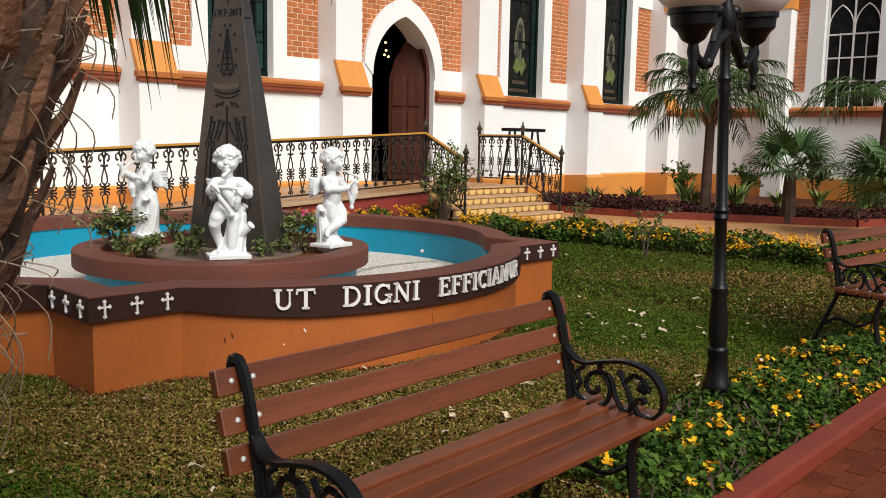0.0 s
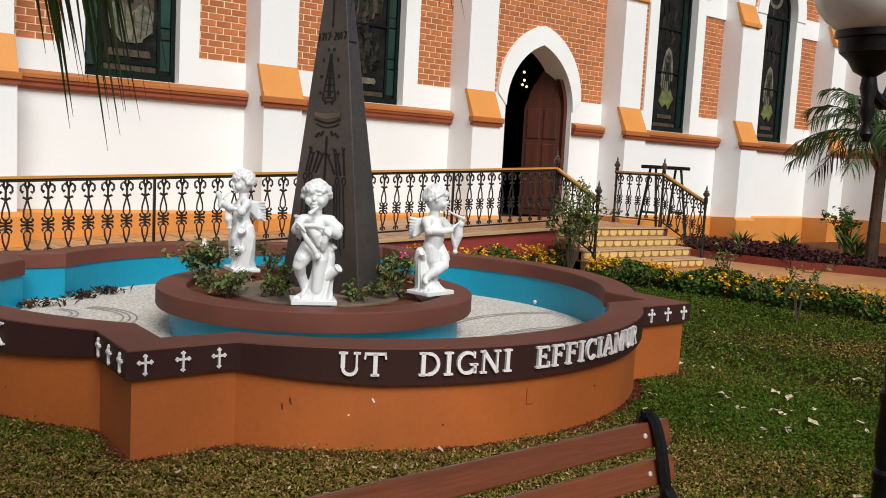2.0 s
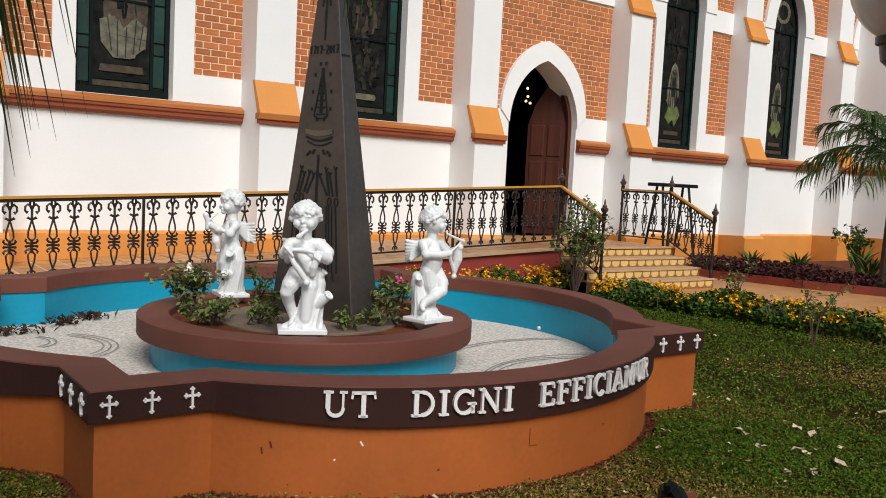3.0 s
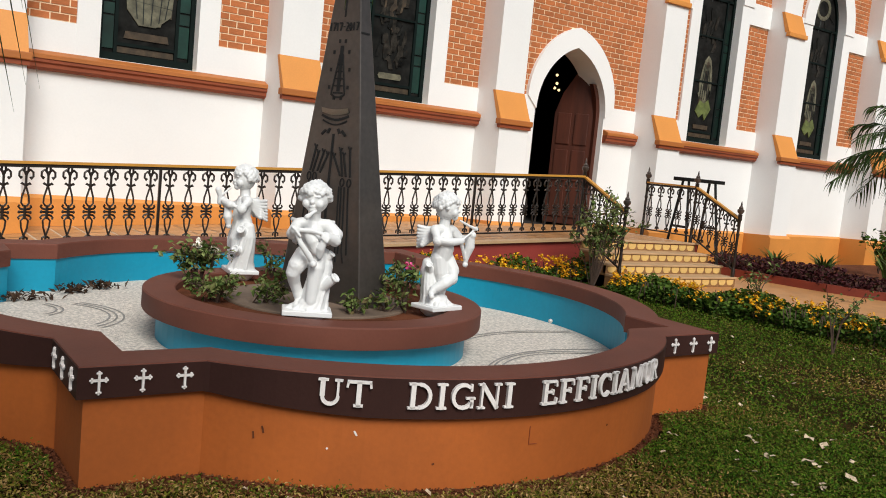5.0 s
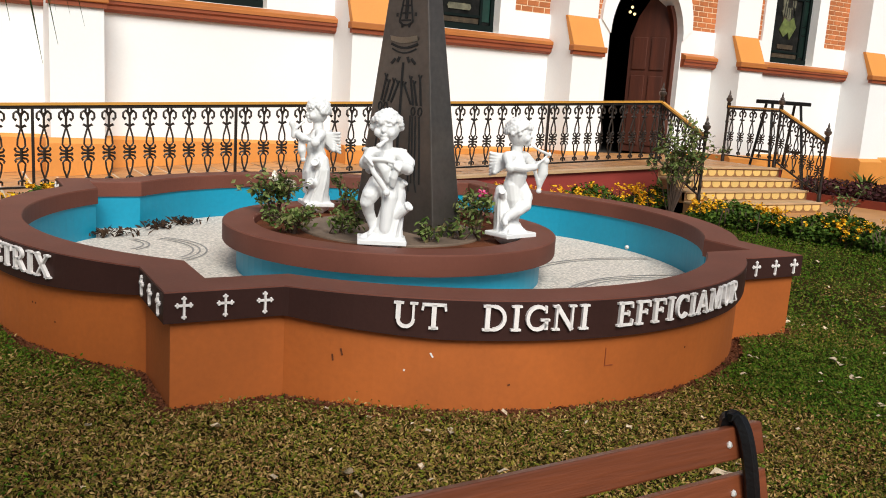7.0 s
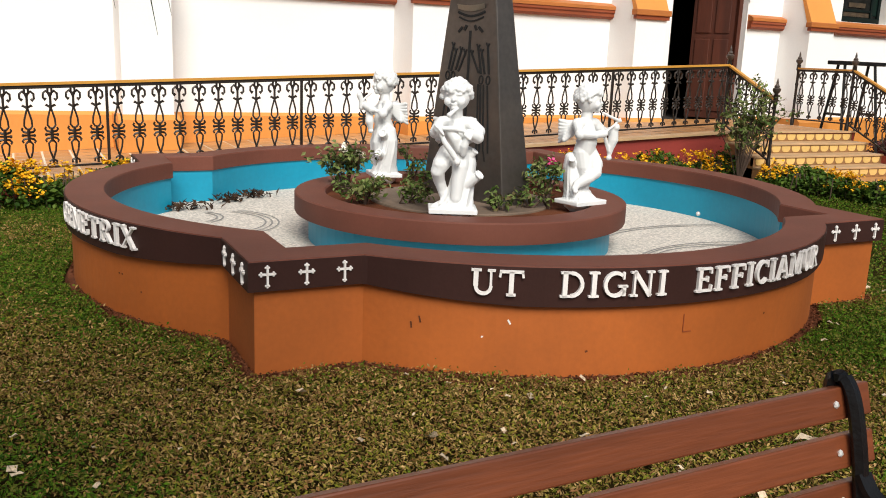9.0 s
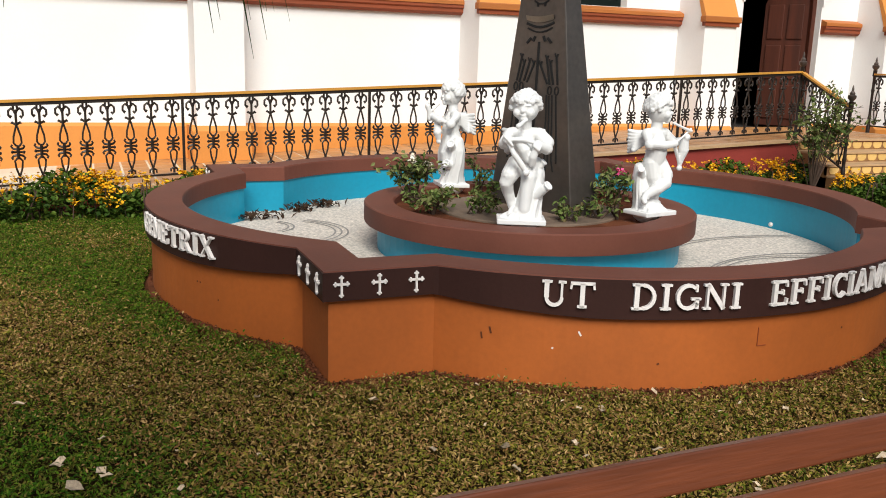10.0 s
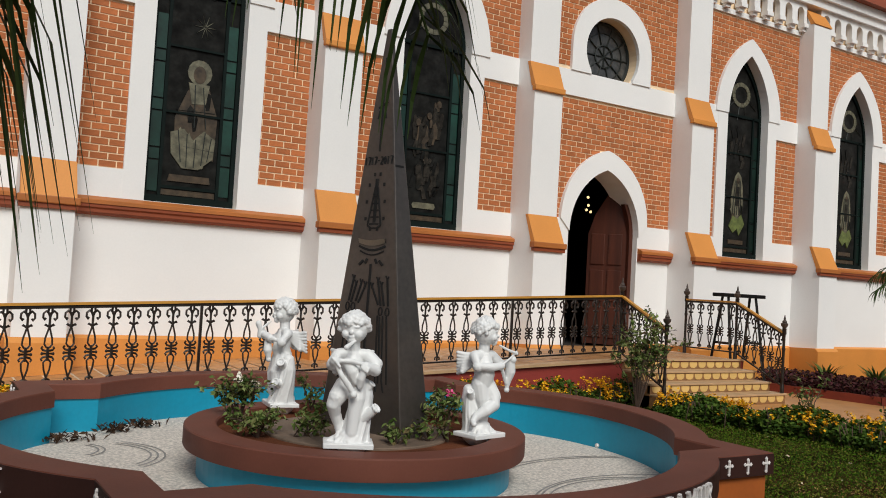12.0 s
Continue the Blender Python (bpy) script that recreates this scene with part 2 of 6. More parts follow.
def raw(name, verts, faces, material, parent=None):
    me = bpy.data.meshes.new(name)
    me.from_pydata(verts, [], faces)
    me.materials.append(material)
    ob = new(name, me)
    ob.parent = parent
    return ob


def leaf_cloud(pos, size, rng, up=0.5, slim=0.5, fold=True):
    """Small two-faced leaves at the given places, turned at random; up: how far they lie flat (1) or stand on edge (0)."""
    n = len(pos)
    pos = np.asarray(pos, float)
    s = size * rng.uniform(0.6, 1.3, n)[:, None]
    nrm = rng.normal(size=(n, 3))
    nrm /= np.linalg.norm(nrm, axis=1)[:, None]
    nrm[:, 2] = np.abs(nrm[:, 2]) + up
    nrm /= np.linalg.norm(nrm, axis=1)[:, None]
    a = np.cross(nrm, rng.normal(size=(n, 3)))
    a /= np.linalg.norm(a, axis=1)[:, None] + 1e-9
    b = np.cross(nrm, a)
    v = np.stack([pos - a * s * 0.5, pos + b * s * slim * 0.5 + nrm * s * 0.06, pos + a * s * 0.5 - nrm * s * 0.08, pos - b * s * slim * 0.5 + nrm * s * 0.06], 1).reshape(-1, 3)
    i = np.arange(n)[:, None] * 4
    return v.tolist(), np.concatenate([i, i + 1, i + 2, i + 3], 1).tolist()


def merged(*clouds):
    verts, faces = [], []
    for v, f in clouds:
        o = len(verts)
        verts += v
        faces += [[k + o for k in q] for q in f]
    return verts, faces


# ---- ground ----
PX, PY = 2.06, 2.06          # middle of the fountain
bm = bmesh.new()
box(bm, -400, 400, -400, 400, -0.6, -0.03)
ground = tagged(part("ground", bm, GROUND), "brown soil ground under lawn and paths", "ground", kind="structure")


# ---- fountain ----
LOBE_R, LOBE_C, HALF = 2.15, 0.54, 2.06


def reach(a, inset):
    """How far the outline of four lobes and four corners lies from the middle in the direction a."""
    u = (math.cos(a), math.sin(a))
    r = (HALF - inset) / max(abs(u[0]), abs(u[1]))
    for n in ((1, 0), (-1, 0), (0, 1), (0, -1)):
        c = LOBE_C * (n[0] * u[0] + n[1] * u[1])
        q = c * c - LOBE_C ** 2 + (LOBE_R - inset) ** 2
        r = max(r, c + math.sqrt(q))
    return r


def junction(inset):
    x = math.sqrt((LOBE_R - inset) ** 2 - (HALF - inset - LOBE_C) ** 2)
    return math.atan2(x, HALF - inset)


def angles(*insets):
    out = {round(2 * math.pi * k / 160, 6) for k in range(160)}
    for q in range(4):
        out.add(round((math.pi / 4 + q * math.pi / 2) % (2 * math.pi), 6))
        for i in insets:
            for s in (-1, 1):
                out.add(round((q * math.pi / 2 + s * junction(i)) % (2 * math.pi), 6))
    out = sorted(out)
    return [a for k, a in enumerate(out) if k == 0 or a - out[k - 1] > 0.004]


def ring(bm, rows, insets):
    """A closed band round the fountain through rows of (inset, height)."""
    an = angles(*insets)
    loops = []
    for inset, z in rows:
        loops.append([bm.verts.new((PX + reach(a, inset) * math.cos(a), PY + reach(a, inset) * math.sin(a), z(a) if callable(z) else z)) for a in an])
    n = len(an)
    for a, b in zip(loops, loops[1:]):
        for k in range(n):
            bm.faces.new((a[k], a[(k + 1) % n], b[(k + 1) % n], b[k]))


def bulge(a):
    return max(0.0, reach(a, 0) - HALF / max(abs(math.cos(a)), abs(math.sin(a))))


RIM_TOP = 0.545


def band_low(a):
    return 0.405 - 0.05 * min(1, bulge(a) / 0.45)


fountain = thing("fountain", "painted quatrefoil fountain basin on the lawn, dry inside", "fountain", pose(0, 0, 0))
bm = bmesh.new()
ring(bm, [(0.035, -0.1), (0.035, 0.42), (0.20, 0.42), (0.20, -0.1), (0.035, -0.1)], (0.035, 0.2))
part("basin_wall", bm, POOL_ORANGE, fountain, "orange painted basin wall")
bm = bmesh.new()
ring(bm, [(0.0, band_low), (0.0, RIM_TOP - 0.006), (0.03, RIM_TOP - 0.006), (0.04, band_low), (0.0, band_low)], (0.0, 0.03))
part("rim_band", bm, BAND, fountain, "dark brown band under the rim")
bm = bmesh.new()
ring(bm, [(0.002, RIM_TOP - 0.02), (0.006, RIM_TOP), (0.235, RIM_TOP), (0.24, RIM_TOP - 0.01), (0.24, 0.42), (0.05, 0.42)], (0.0, 0.24))
part("rim", bm, RIM, fountain, "brown painted flat rim")
bm = bmesh.new()
ring(bm, [(0.225, 0.425), (0.225, 0.10), (0.16, 0.10), (0.16, 0.425)], (0.16, 0.225))
part("basin_lining", bm, BLUE, fountain, "bright blue painted lining")
bm = bmesh.new()
an = angles(0.23)
bm.faces.new([bm.verts.new((PX + reach(a, 0.22) * math.cos(a), PY + reach(a, 0.22) * math.sin(a), 0.15)) for a in an])
part("basin_floor", bm, GRAVEL, fountain, "white pebble floor")
for cx, cy, r0, r1, a0, a1 in ((0.28, 3.17, 0.23, 0.245, -60, 45), (0.28, 3.17, 0.275, 0.29, -60, 45), (0.36, 2.95, 0.47, 0.485, -50, 50), (0.36, 2.95, 0.52, 0.535, -55, 52), (0.36, 2.95, 0.57, 0.585, -55, 50), (3.6, 0.2, 0.92, 0.935, 60, 150), (3.6, 0.2, 0.97, 0.985, 62, 150), (3.7, 0.0, 1.22, 1.235, 55, 140), (3.9, 0.3, 1.51, 1.525, 70, 140), (3.9, 0.3, 1.56, 1.575, 70, 140)):
    bm = bmesh.new()
    ks = [radians(a0 + (a1 - a0) * k / 24) for k in range(25)]
    inner = [bm.verts.new((cx + r0 * math.cos(a), cy + r0 * math.sin(a), 0.154)) for a in ks]
    outer = [bm.verts.new((cx + r1 * math.cos(a), cy + r1 * math.sin(a), 0.154)) for a in ks]
    for k in range(24):
        bm.faces.new((inner[k], outer[k], outer[k + 1], inner[k + 1]))
    part("pebble_stripe", bm, GREY_PEBBLE, fountain, "grey pebble stripe")
# the round planter in the middle
QX, QY = 2.03, 1.92
bm = bmesh.new()
lathe(bm, [(1.10, 0.10), (1.10, 0.38), (0.97, 0.38), (0.97, 0.10)], 72, (QX, QY))
part("planter_wall", bm, BLUE, fountain, "blue painted planter wall")
bm = bmesh.new()
prof = [(1.195, 0.350), (1.20, 0.360), (1.20, 0.480), (1.192, 0.488), (0.99, 0.488), (0.98, 0.478), (0.98, 0.350)]
rings = [[bm.verts.new((QX + r * math.cos(2 * math.pi * k / 96), QY + r * math.sin(2 * math.pi * k / 96), h)) for k in range(96)] for r, h in prof + prof[:1]]
for a, b in zip(rings, rings[1:]):
    for k in range(96):
        bm.faces.new((a[k], a[(k + 1) % 96], b[(k + 1) % 96], b[k]))
part("planter_rim", bm, RIM, fountain, "brown painted planter rim", smooth=True)
bm = bmesh.new()
rs = random.Random(5)
lathe(bm, [(0.985, 0.2), (0.985, 0.43)], 48, (QX, QY))
part("planter_soil", bm, SOIL, fountain, "red soil")
bm = bmesh.new()
lathe(bm, [(0.66, 0.40), (0.66, 0.440), (0.655, 0.446)], 40, (QX, QY))
part("stone_plinth", bm, mat("grey_brown_slab", (0.165, 0.115, 0.080), 0.75, vary=0.25, scale=4, fine=50, bump=0.2), fountain)


# letters built from strokes, thick and thin, with serifs
def stroke(bm, pts, w, d):
    """A bar of width w along points in the plane of the letter, d thick towards the reader."""
    if len(pts) > 4:
        pv = [Vector(p) for p in pts]
        rows = []
        for k, c in enumerate(pv):
            u = (pv[min(k + 1, len(pv) - 1)] - pv[max(k - 1, 0)]).normalized()
            n = Vector((-u.y, u.x)) * w / 2
            rows.append([bm.verts.new((c.x - n.x, 0, c.y - n.y)), bm.verts.new((c.x - n.x, -d, c.y - n.y)), bm.verts.new((c.x + n.x, -d, c.y + n.y)), bm.verts.new((c.x + n.x, 0, c.y + n.y))])
        for r0, r1 in zip(rows, rows[1:]):
            for k in range(4):
                bm.faces.new((r0[k], r1[k], r1[(k + 1) % 4], r0[(k + 1) % 4]))
        bm.faces.new(rows[0])
        bm.faces.new(rows[-1][::-1])
        return
    for a, b in zip(pts, pts[1:]):
        a, b = Vector(a), Vector(b)
        u = (b - a).normalized()
        n = Vector((-u.y, u.x)) * w / 2
        a2, b2 = a - u * w * 0.12, b + u * w * 0.12
        q = [a2 - n, b2 - n, b2 + n, a2 + n]
        lo, hi = [bm.verts.new((p.x, 0, p.y)) for p in q], [bm.verts.new((p.x * 0.985, -d, p.y)) for p in q]
        bm.faces.new(lo)
        bm.faces.new(hi[::-1])
        for i in range(4):
            bm.faces.new((lo[i], hi[i], hi[(i + 1) % 4], lo[(i + 1) % 4]))


def arc(cx, cy, rx, ry, a0, a1, n=9):
    return [(cx + rx * math.cos(radians(a0 + (a1 - a0) * k / n)), cy + ry * math.sin(radians(a0 + (a1 - a0) * k / n))) for k in range(n + 1)]


T, S = 0.17, 0.08            # thick and thin strokes, for a letter one high
LETTERS = {
    "U": (0.86, [([(.16, 1), (.16, .36)], T), (arc(.43, .34, .27, .30, 180, 360), .12), ([(.70, .34), (.70, 1)], S), ([(.0, .97), (.34, .97)], S), ([(.58, .97), (.84, .97)], S)]),
    "T": (0.84, [([(.42, 0), (.42, .95)], T), ([(.0, .95), (.84, .95)], .1), ([(.26, .03), (.58, .03)], S), ([(.03, .95), (.0, .74)], S), ([(.81, .95), (.84, .74)], S)]),
    "D": (0.86, [([(.16, 0), (.16, 1)], T), ([(.0, .03), (.40, .03)], S), ([(.0, .97), (.40, .97)], S), (arc(.38, .5, .38, .46, -90, 90), .13)]),
    "I": (0.36, [([(.18, 0), (.18, 1)], T), ([(.0, .03), (.36, .03)], S), ([(.0, .97), (.36, .97)], S)]),
    "G": (0.88, [(arc(.46, .5, .38, .46, 50, 330, 14), .13), ([(.79, .05), (.79, .42)], T * .8), ([(.58, .42), (.92, .42)], S), ([(.76, .72), (.76, .98)], S)]),
    "N": (0.92, [([(.14, 0), (.14, 1)], S), ([(.14, .98), (.76, .02)], T), ([(.76, 0), (.76, 1)], S), ([(.0, .03), (.28, .03)], S), ([(.0, .97), (.20, .97)], S), ([(.62, .97), (.90, .97)], S)]),
    "E": (0.76, [([(.16, 0), (.16, 1)], T), ([(.0, .04), (.70, .04)], .09), ([(.0, .96), (.68, .96)], .09), ([(.16, .52), (.52, .52)], S), ([(.70, .04), (.72, .26)], S), ([(.66, .96), (.68, .76)], S), ([(.52, .42), (.52, .62)], S)]),
    "F": (0.72, [([(.16, 0), (.16, 1)], T), ([(.0, .03), (.36, .03)], S), ([(.0, .96), (.66, .96)], .09), ([(.16, .52), (.52, .52)], S), ([(.64, .96), (.67, .74)], S), ([(.52, .42), (.52, .62)], S)]),
    "C": (0.82, [(arc(.44, .5, .36, .46, 45, 318, 14), .13), ([(.72, .70), (.72, .98)], S)]),
    "A": (0.92, [([(.10, 0), (.44, 1)], S), ([(.44, 1), (.80, 0)], T), ([(.24, .33), (.66, .33)], S), ([(.0, .03), (.26, .03)], S), ([(.62, .03), (.94, .03)], S)]),
    "M": (1.08, [([(.14, 0), (.16, 1)], S), ([(.16, .98), (.52, .08)], T), ([(.52, .08), (.88, .98)], S), ([(.90, 0), (.90, 1)], T), ([(.0, .03), (.28, .03)], S), ([(.74, .03), (1.06, .03)], S), ([(.02, .97), (.2, .97)], S), ([(.86, .97), (1.04, .97)], S)]),
    "R": (0.88, [([(.16, 0), (.16, 1)], T), ([(.0, .03), (.34, .03)], S), ([(.0, .97), (.40, .97)], S), (arc(.38, .74, .28, .23, -90, 90), .12), ([(.16, .51), (.40, .51)], S), ([(.40, .50), (.76, .03)], T), ([(.66, .03), (.90, .03)], S)]),
    "X": (0.90, [([(.12, 1), (.78, 0)], T), ([(.10, 0), (.76, 1)], S), ([(.0, .03), (.26, .03)], S), ([(.62, .03), (.92, .03)], S), ([(.0, .97), (.28, .97)], S), ([(.62, .97), (.88, .97)], S)]),
}
LETTER_MESH = {}


def letter(ch):
    if ch not in LETTER_MESH:
        b = bmesh.new()
        for pts, w in LETTERS[ch][1]:
            stroke(b, pts, w, 0.16)
        LETTER_MESH[ch] = mesh_of("letter", b, LETTER)
    return LETTER_MESH[ch]


def lettering(words, side, starts, size=0.117, zc=0.466):
    """Words on one lobe; starts: the places along the lobe, from its middle, where each word begins and ends."""
    for word, (s0, s1) in zip(words, starts):
        total = sum(LETTERS[c][0] + 0.14 for c in word) - 0.14
        scale_x = (s1 - s0) / total
        pen = s0
        for c in word:
            w = LETTERS[c][0] * scale_x
            phi = (pen + w / 2) / LOBE_R
            a = side + phi
            cx, cy = PX + LOBE_C * math.cos(side), PY + LOBE_C * math.sin(side)
            m = Matrix.Translation((cx + (LOBE_R - 0.002) * math.cos(a), cy + (LOBE_R - 0.002) * math.sin(a), zc - size / 2)) @ Matrix.Rotation(a + math.pi / 2, 4, 'Z')
            ob = new("letter", letter(c))
            ob.parent = fountain
            ob.matrix_basis = m @ Matrix.Translation((-w / 2, 0, 0)) @ Matrix.Diagonal((scale_x, size, size, 1))
            tagged(ob, "raised white serif letter")
            pen += w + 0.14 * scale_x


lettering(("UT", "DIGNI", "EFFICIAMUR"), -math.pi / 2, ((-1.178, -0.943), (-0.775, -0.252), (-0.085, 1.04)))
lettering(("GENETRIX",), math.pi, ((0.12, 1.13),))


def trefoil_cross(parent, m):
    bm = bmesh.new()
    stroke(bm, [(0, -.046), (0, .046)], 0.0105, 0.012)
    stroke(bm, [(-.030, .012), (.030, .012)], 0.0105, 0.012)
    for x, z, ux, uz in ((0, .046, 0, 1), (-.032, .012, -1, 0), (.032, .012, 1, 0), (0, -.048, 0, -1)):
        for k in (-1, 0, 1):
            ball(bm, (x + ux * .007 * (k == 0) + uz * .008 * k, -0.005, z + uz * .007 * (k == 0) + ux * .008 * k), 0.0069, 1)
    bmesh.ops.scale(bm, vec=(0.88, 1, 0.88), verts=bm.verts[:])
    ob = part("cross", bm, LETTER, parent, "small white trefoil cross")
    ob.matrix_basis = m
    return ob


cross_ob = None
for qx, qy in ((0, 0), (1, 0), (0, 1), (1, 1)):
    X, Y = qx * 2 * HALF, qy * 2 * HALF
    for d in (0.085, 0.265, 0.445):
        for m in (pose(X + (d if not qx else -d), Y - 0.001 if not qy else Y + 0.001, 0.474, 0, 0, 0 if not qy else 180), pose(X - 0.001 if not qx else X + 0.001, Y + (d if not qy else -d), 0.474, 0, 0, -90 if not qx else 90)):
            if cross_ob is None:
                cross_ob = trefoil_cross(fountain, m)
            else:
                ob = cross_ob.copy()
                scene.collection.objects.link(ob)
                ob.matrix_basis = m


def wall_mark(side, s, z, pts, w, material, label):
    """A thin mark on the painted lobe wall, at s along the lobe from its middle."""
    bm = bmesh.new()
    stroke(bm, pts, w, 0.0025)
    a = side + s / LOBE_R
    r = LOBE_R - 0.035 + 0.001
    ob = part("scuff", bm, material, fountain, label)
    ob.matrix_basis = Matrix.Translation((PX + LOBE_C * math.cos(side) + r * math.cos(a), PY + LOBE_C * math.sin(side) + r * math.sin(a), z)) @ Matrix.Rotation(a + math.pi / 2, 4, 'Z')


wall_mark(-math.pi / 2, -0.10, 0.20, [(0, 0.09), (0, 0), (0.05, 0.0)], 0.004, RUST, "scratched corner mark")
for s0, z0, dx, dz, m in ((-1.0, 0.28, .012, -.02, LETTER), (-1.12, 0.19, .004, .006, LETTER), (-1.42, 0.27, .008, -.03, SOIL), (-1.46, 0.24, .004, -.03, SOIL), (0.5, 0.22, .006, .004, SOIL), (-0.62, 0.13, .01, .004, SOIL)):
    wall_mark(-math.pi / 2, s0, z0, [(0, 0), (dx, dz)], 0.008, m, "small chip in the paint")
for s0, z0 in ((0.9, 0.24), (0.93, 0.24), (1.1, 0.17)):
    wall_mark(math.pi, s0, z0, [(0, 0), (.005, -.004)], 0.008, SOIL, "small chip in the paint")


# ---- obelisk ----
OB = (2.17, 1.95)
obelisk = thing("obelisk", "tall weathered steel pyramid with cut-out emblems in the planter", "monument", pose(OB[0], OB[1], 0.40, 0, 0, -74))
SIDE, DEEP, TALL = 0.435, 0.15, 2.965      # half width and half depth of its foot, and its height
TIP = (0.03, -0.09)                        # it leans a little forward
bm = bmesh.new()
q = [bm.verts.new((x * SIDE, y * DEEP, 0)) for x, y in ((-1, -1), (1, -1), (1, 1), (-1, 1))]
p = [bm.verts.new((TIP[0] + x * 0.022, TIP[1] + y * 0.012, TALL)) for x, y in ((-1, -1), (1, -1), (1, 1), (-1, 1))]
for k in range(4):
    bm.faces.new((q[k], q[(k + 1) % 4], p[(k + 1) % 4], p[k]))
bm.faces.new(p)
bm.faces.new(q[::-1])
part("shaft", bm, STEEL, obelisk, bevel=0.008)


def on_face(x, z, out=0.003):
    """A place on the front face, x across from its middle line and z up from its foot."""
    u = z / TALL
    return Vector((x * 1.37 + TIP[0] * u, -DEEP + (TIP[1] - 0.012 + DEEP) * u - out, z))


def face_shape(name, strokes, label):
    bm = bmesh.new()
    for pts, w in strokes:
        for a, b in zip(pts, pts[1:]):
            a, b = Vector(a), Vector(b)
            u = (b - a).normalized()
            n = Vector((-u.y, u.x)) * w * 0.58
            q = [a - n, b - n, b + n, a + n]
            lo, hi = [bm.verts.new(on_face(v.x, v.y, 0.0)) for v in q], [bm.verts.new(on_face(v.x, v.y, 0.005)) for v in q]
            bm.faces.new(hi)
            for i in range(4):
                bm.faces.new((lo[i], hi[i], hi[(i + 1) % 4], lo[(i + 1) % 4]))
    return part(name, bm, CUT, obelisk, label)


D7 = {"1": [[(.2, 0), (.2, 1)]], "7": [[(0, 1), (.5, 1), (.2, 0)]], "2": [[(0, .95), (.25, 1), (.5, .8), (0, 0), (.5, 0)]], "0": [[(.25, 0), (0, .5), (.25, 1), (.5, .5), (.25, 0)]], "-": [[(.1, .5), (.4, .5)]]}
st, pen = [], -0.105
for c in "1717-2017":
    for line in D7[c]:
        st.append(([(pen + x * 0.036, 1.965 + y * 0.055) for x, y in line], 0.007))
    pen += 0.024
face_shape("date_numerals", st, "dark cut-out dates")
face_shape("upper_line", [([(0, 2.06), (0, 2.75)], 0.008), ([(-.03, 2.38), (.035, 2.42)], 0.012), ([(-.02, 2.36), (-.03, 2.30)], 0.008), ([(.02, 2.36), (.03, 2.30)], 0.008)], "thin cut-out cross line")
st = [([(0, 1.54), (0, 1.86)], 0.018)] + [([(-w, 1.53 + k * .05), (w, 1.53 + k * .05)], 0.010) for k, w in enumerate((.035, .03, .026, .022, .016, .012))]
st += [([(-.05, 1.52), (-.02, 1.50), (.02, 1.50), (.05, 1.52)], 0.010), ([(-.05, 1.52), (-.01, 1.80)], 0.007), ([(.05, 1.52), (.01, 1.80)], 0.007)]
face_shape("veiled_emblem", st, "cut-out veiled emblem")
for a in range(0, 360, 36):
    dx, dz = 0.085 * math.cos(radians(a)) * (1.0 if a > 180 else .8), .21 * math.sin(radians(a))
    face_shape("star_dot", [([(dx, 1.68 + dz), (dx, 1.705 + dz)], 0.011)], "small cut-out dot")
st = [([(-.10 + .025 * k, 1.40 - .02 * math.sin(math.pi * k / 8)) for k in range(9)], .006), ([(-.10 + .025 * k, 1.37 - .03 * math.sin(math.pi * k / 8)) for k in range(9)], .014), ([(-.09 + .0225 * k, 1.335 - .03 * math.sin(math.pi * k / 8)) for k in range(9)], .009)]
st += [([(.03 * k, 1.29 - .012 * abs(k)), (.045 * k, 1.255 - .012 * abs(k))], .014) for k in (-2, -1, 1, 2)]
face_shape("boat_emblem", st, "cut-out boat and waves")
bm = bmesh.new()
for k in range(8):
    a, b = -.10 + .025 * k, -.075 + .025 * k
    q = [on_face(a, 1.392 + .0 - .02 * math.sin(math.pi * k / 8), .006), on_face(b, 1.392 - .02 * math.sin(math.pi * (k + 1) / 8), .006), on_face(b, 1.425 - .012 * math.sin(math.pi * (k + 1) / 8), .016), on_face(a, 1.425 - .012 * math.sin(math.pi * k / 8), .016)]
    bm.faces.new([bm.verts.new(v) for v in q])
part("boat_hull", bm, mat("bright_steel", (0.34, 0.32, 0.29), 0.35, 0.8, vary=0.15, bump=0.03), obelisk, "bright bent steel hull")
st = [([(0, .50), (0, 1.24)], .012)]
for x0, z0, x1, z1 in ((-.122, 1.13, -.150, .965), (-.100, 1.09, -.130, .955), (-.060, 1.10, -.095, .965), (-.028, 1.085, -.074, .955), (.022, 1.08, .080, .950), (.066, 1.12, .098, .945), (.094, 1.09, .124, .945), (.134, 1.13, .154, .945)):
    st += [([(x0, z0), (x1, z1)], .010), ([(x0 - .012, z0 + .030), (x0, z0), (x0 + .010, z0 + .026)], .007)]
for cx, cz in ((-.155, .925), (-.112, .925), (.100, .905), (.150, .905)):
    st.append(([(cx + .014 * math.cos(radians(a)), cz + .030 * math.sin(radians(a))) for a in range(0, 361, 45)], .006))
    st.append(([(cx * .98, cz - .035), (cx * 1.12, .62), (cx * 1.22, .40)], .007))
    st.append(([(cx * .80, cz - .03), (cx * .90, .62), (cx * .98, .42), (cx * 1.1, .34)], .006))
face_shape("rod_fan_emblem", st, "cut-out fan of rods and loops")
bm = bmesh.new()
u = 1.95 / TALL
w = SIDE + (TIP[0] + 0.022 - SIDE) * u
box(bm, w - 0.01, w + 0.005, -DEEP * (1 - u) + TIP[1] * u, TIP[1] * u + DEEP * 0.2, 1.945, 1.957)
part("seam", bm, CUT, obelisk)


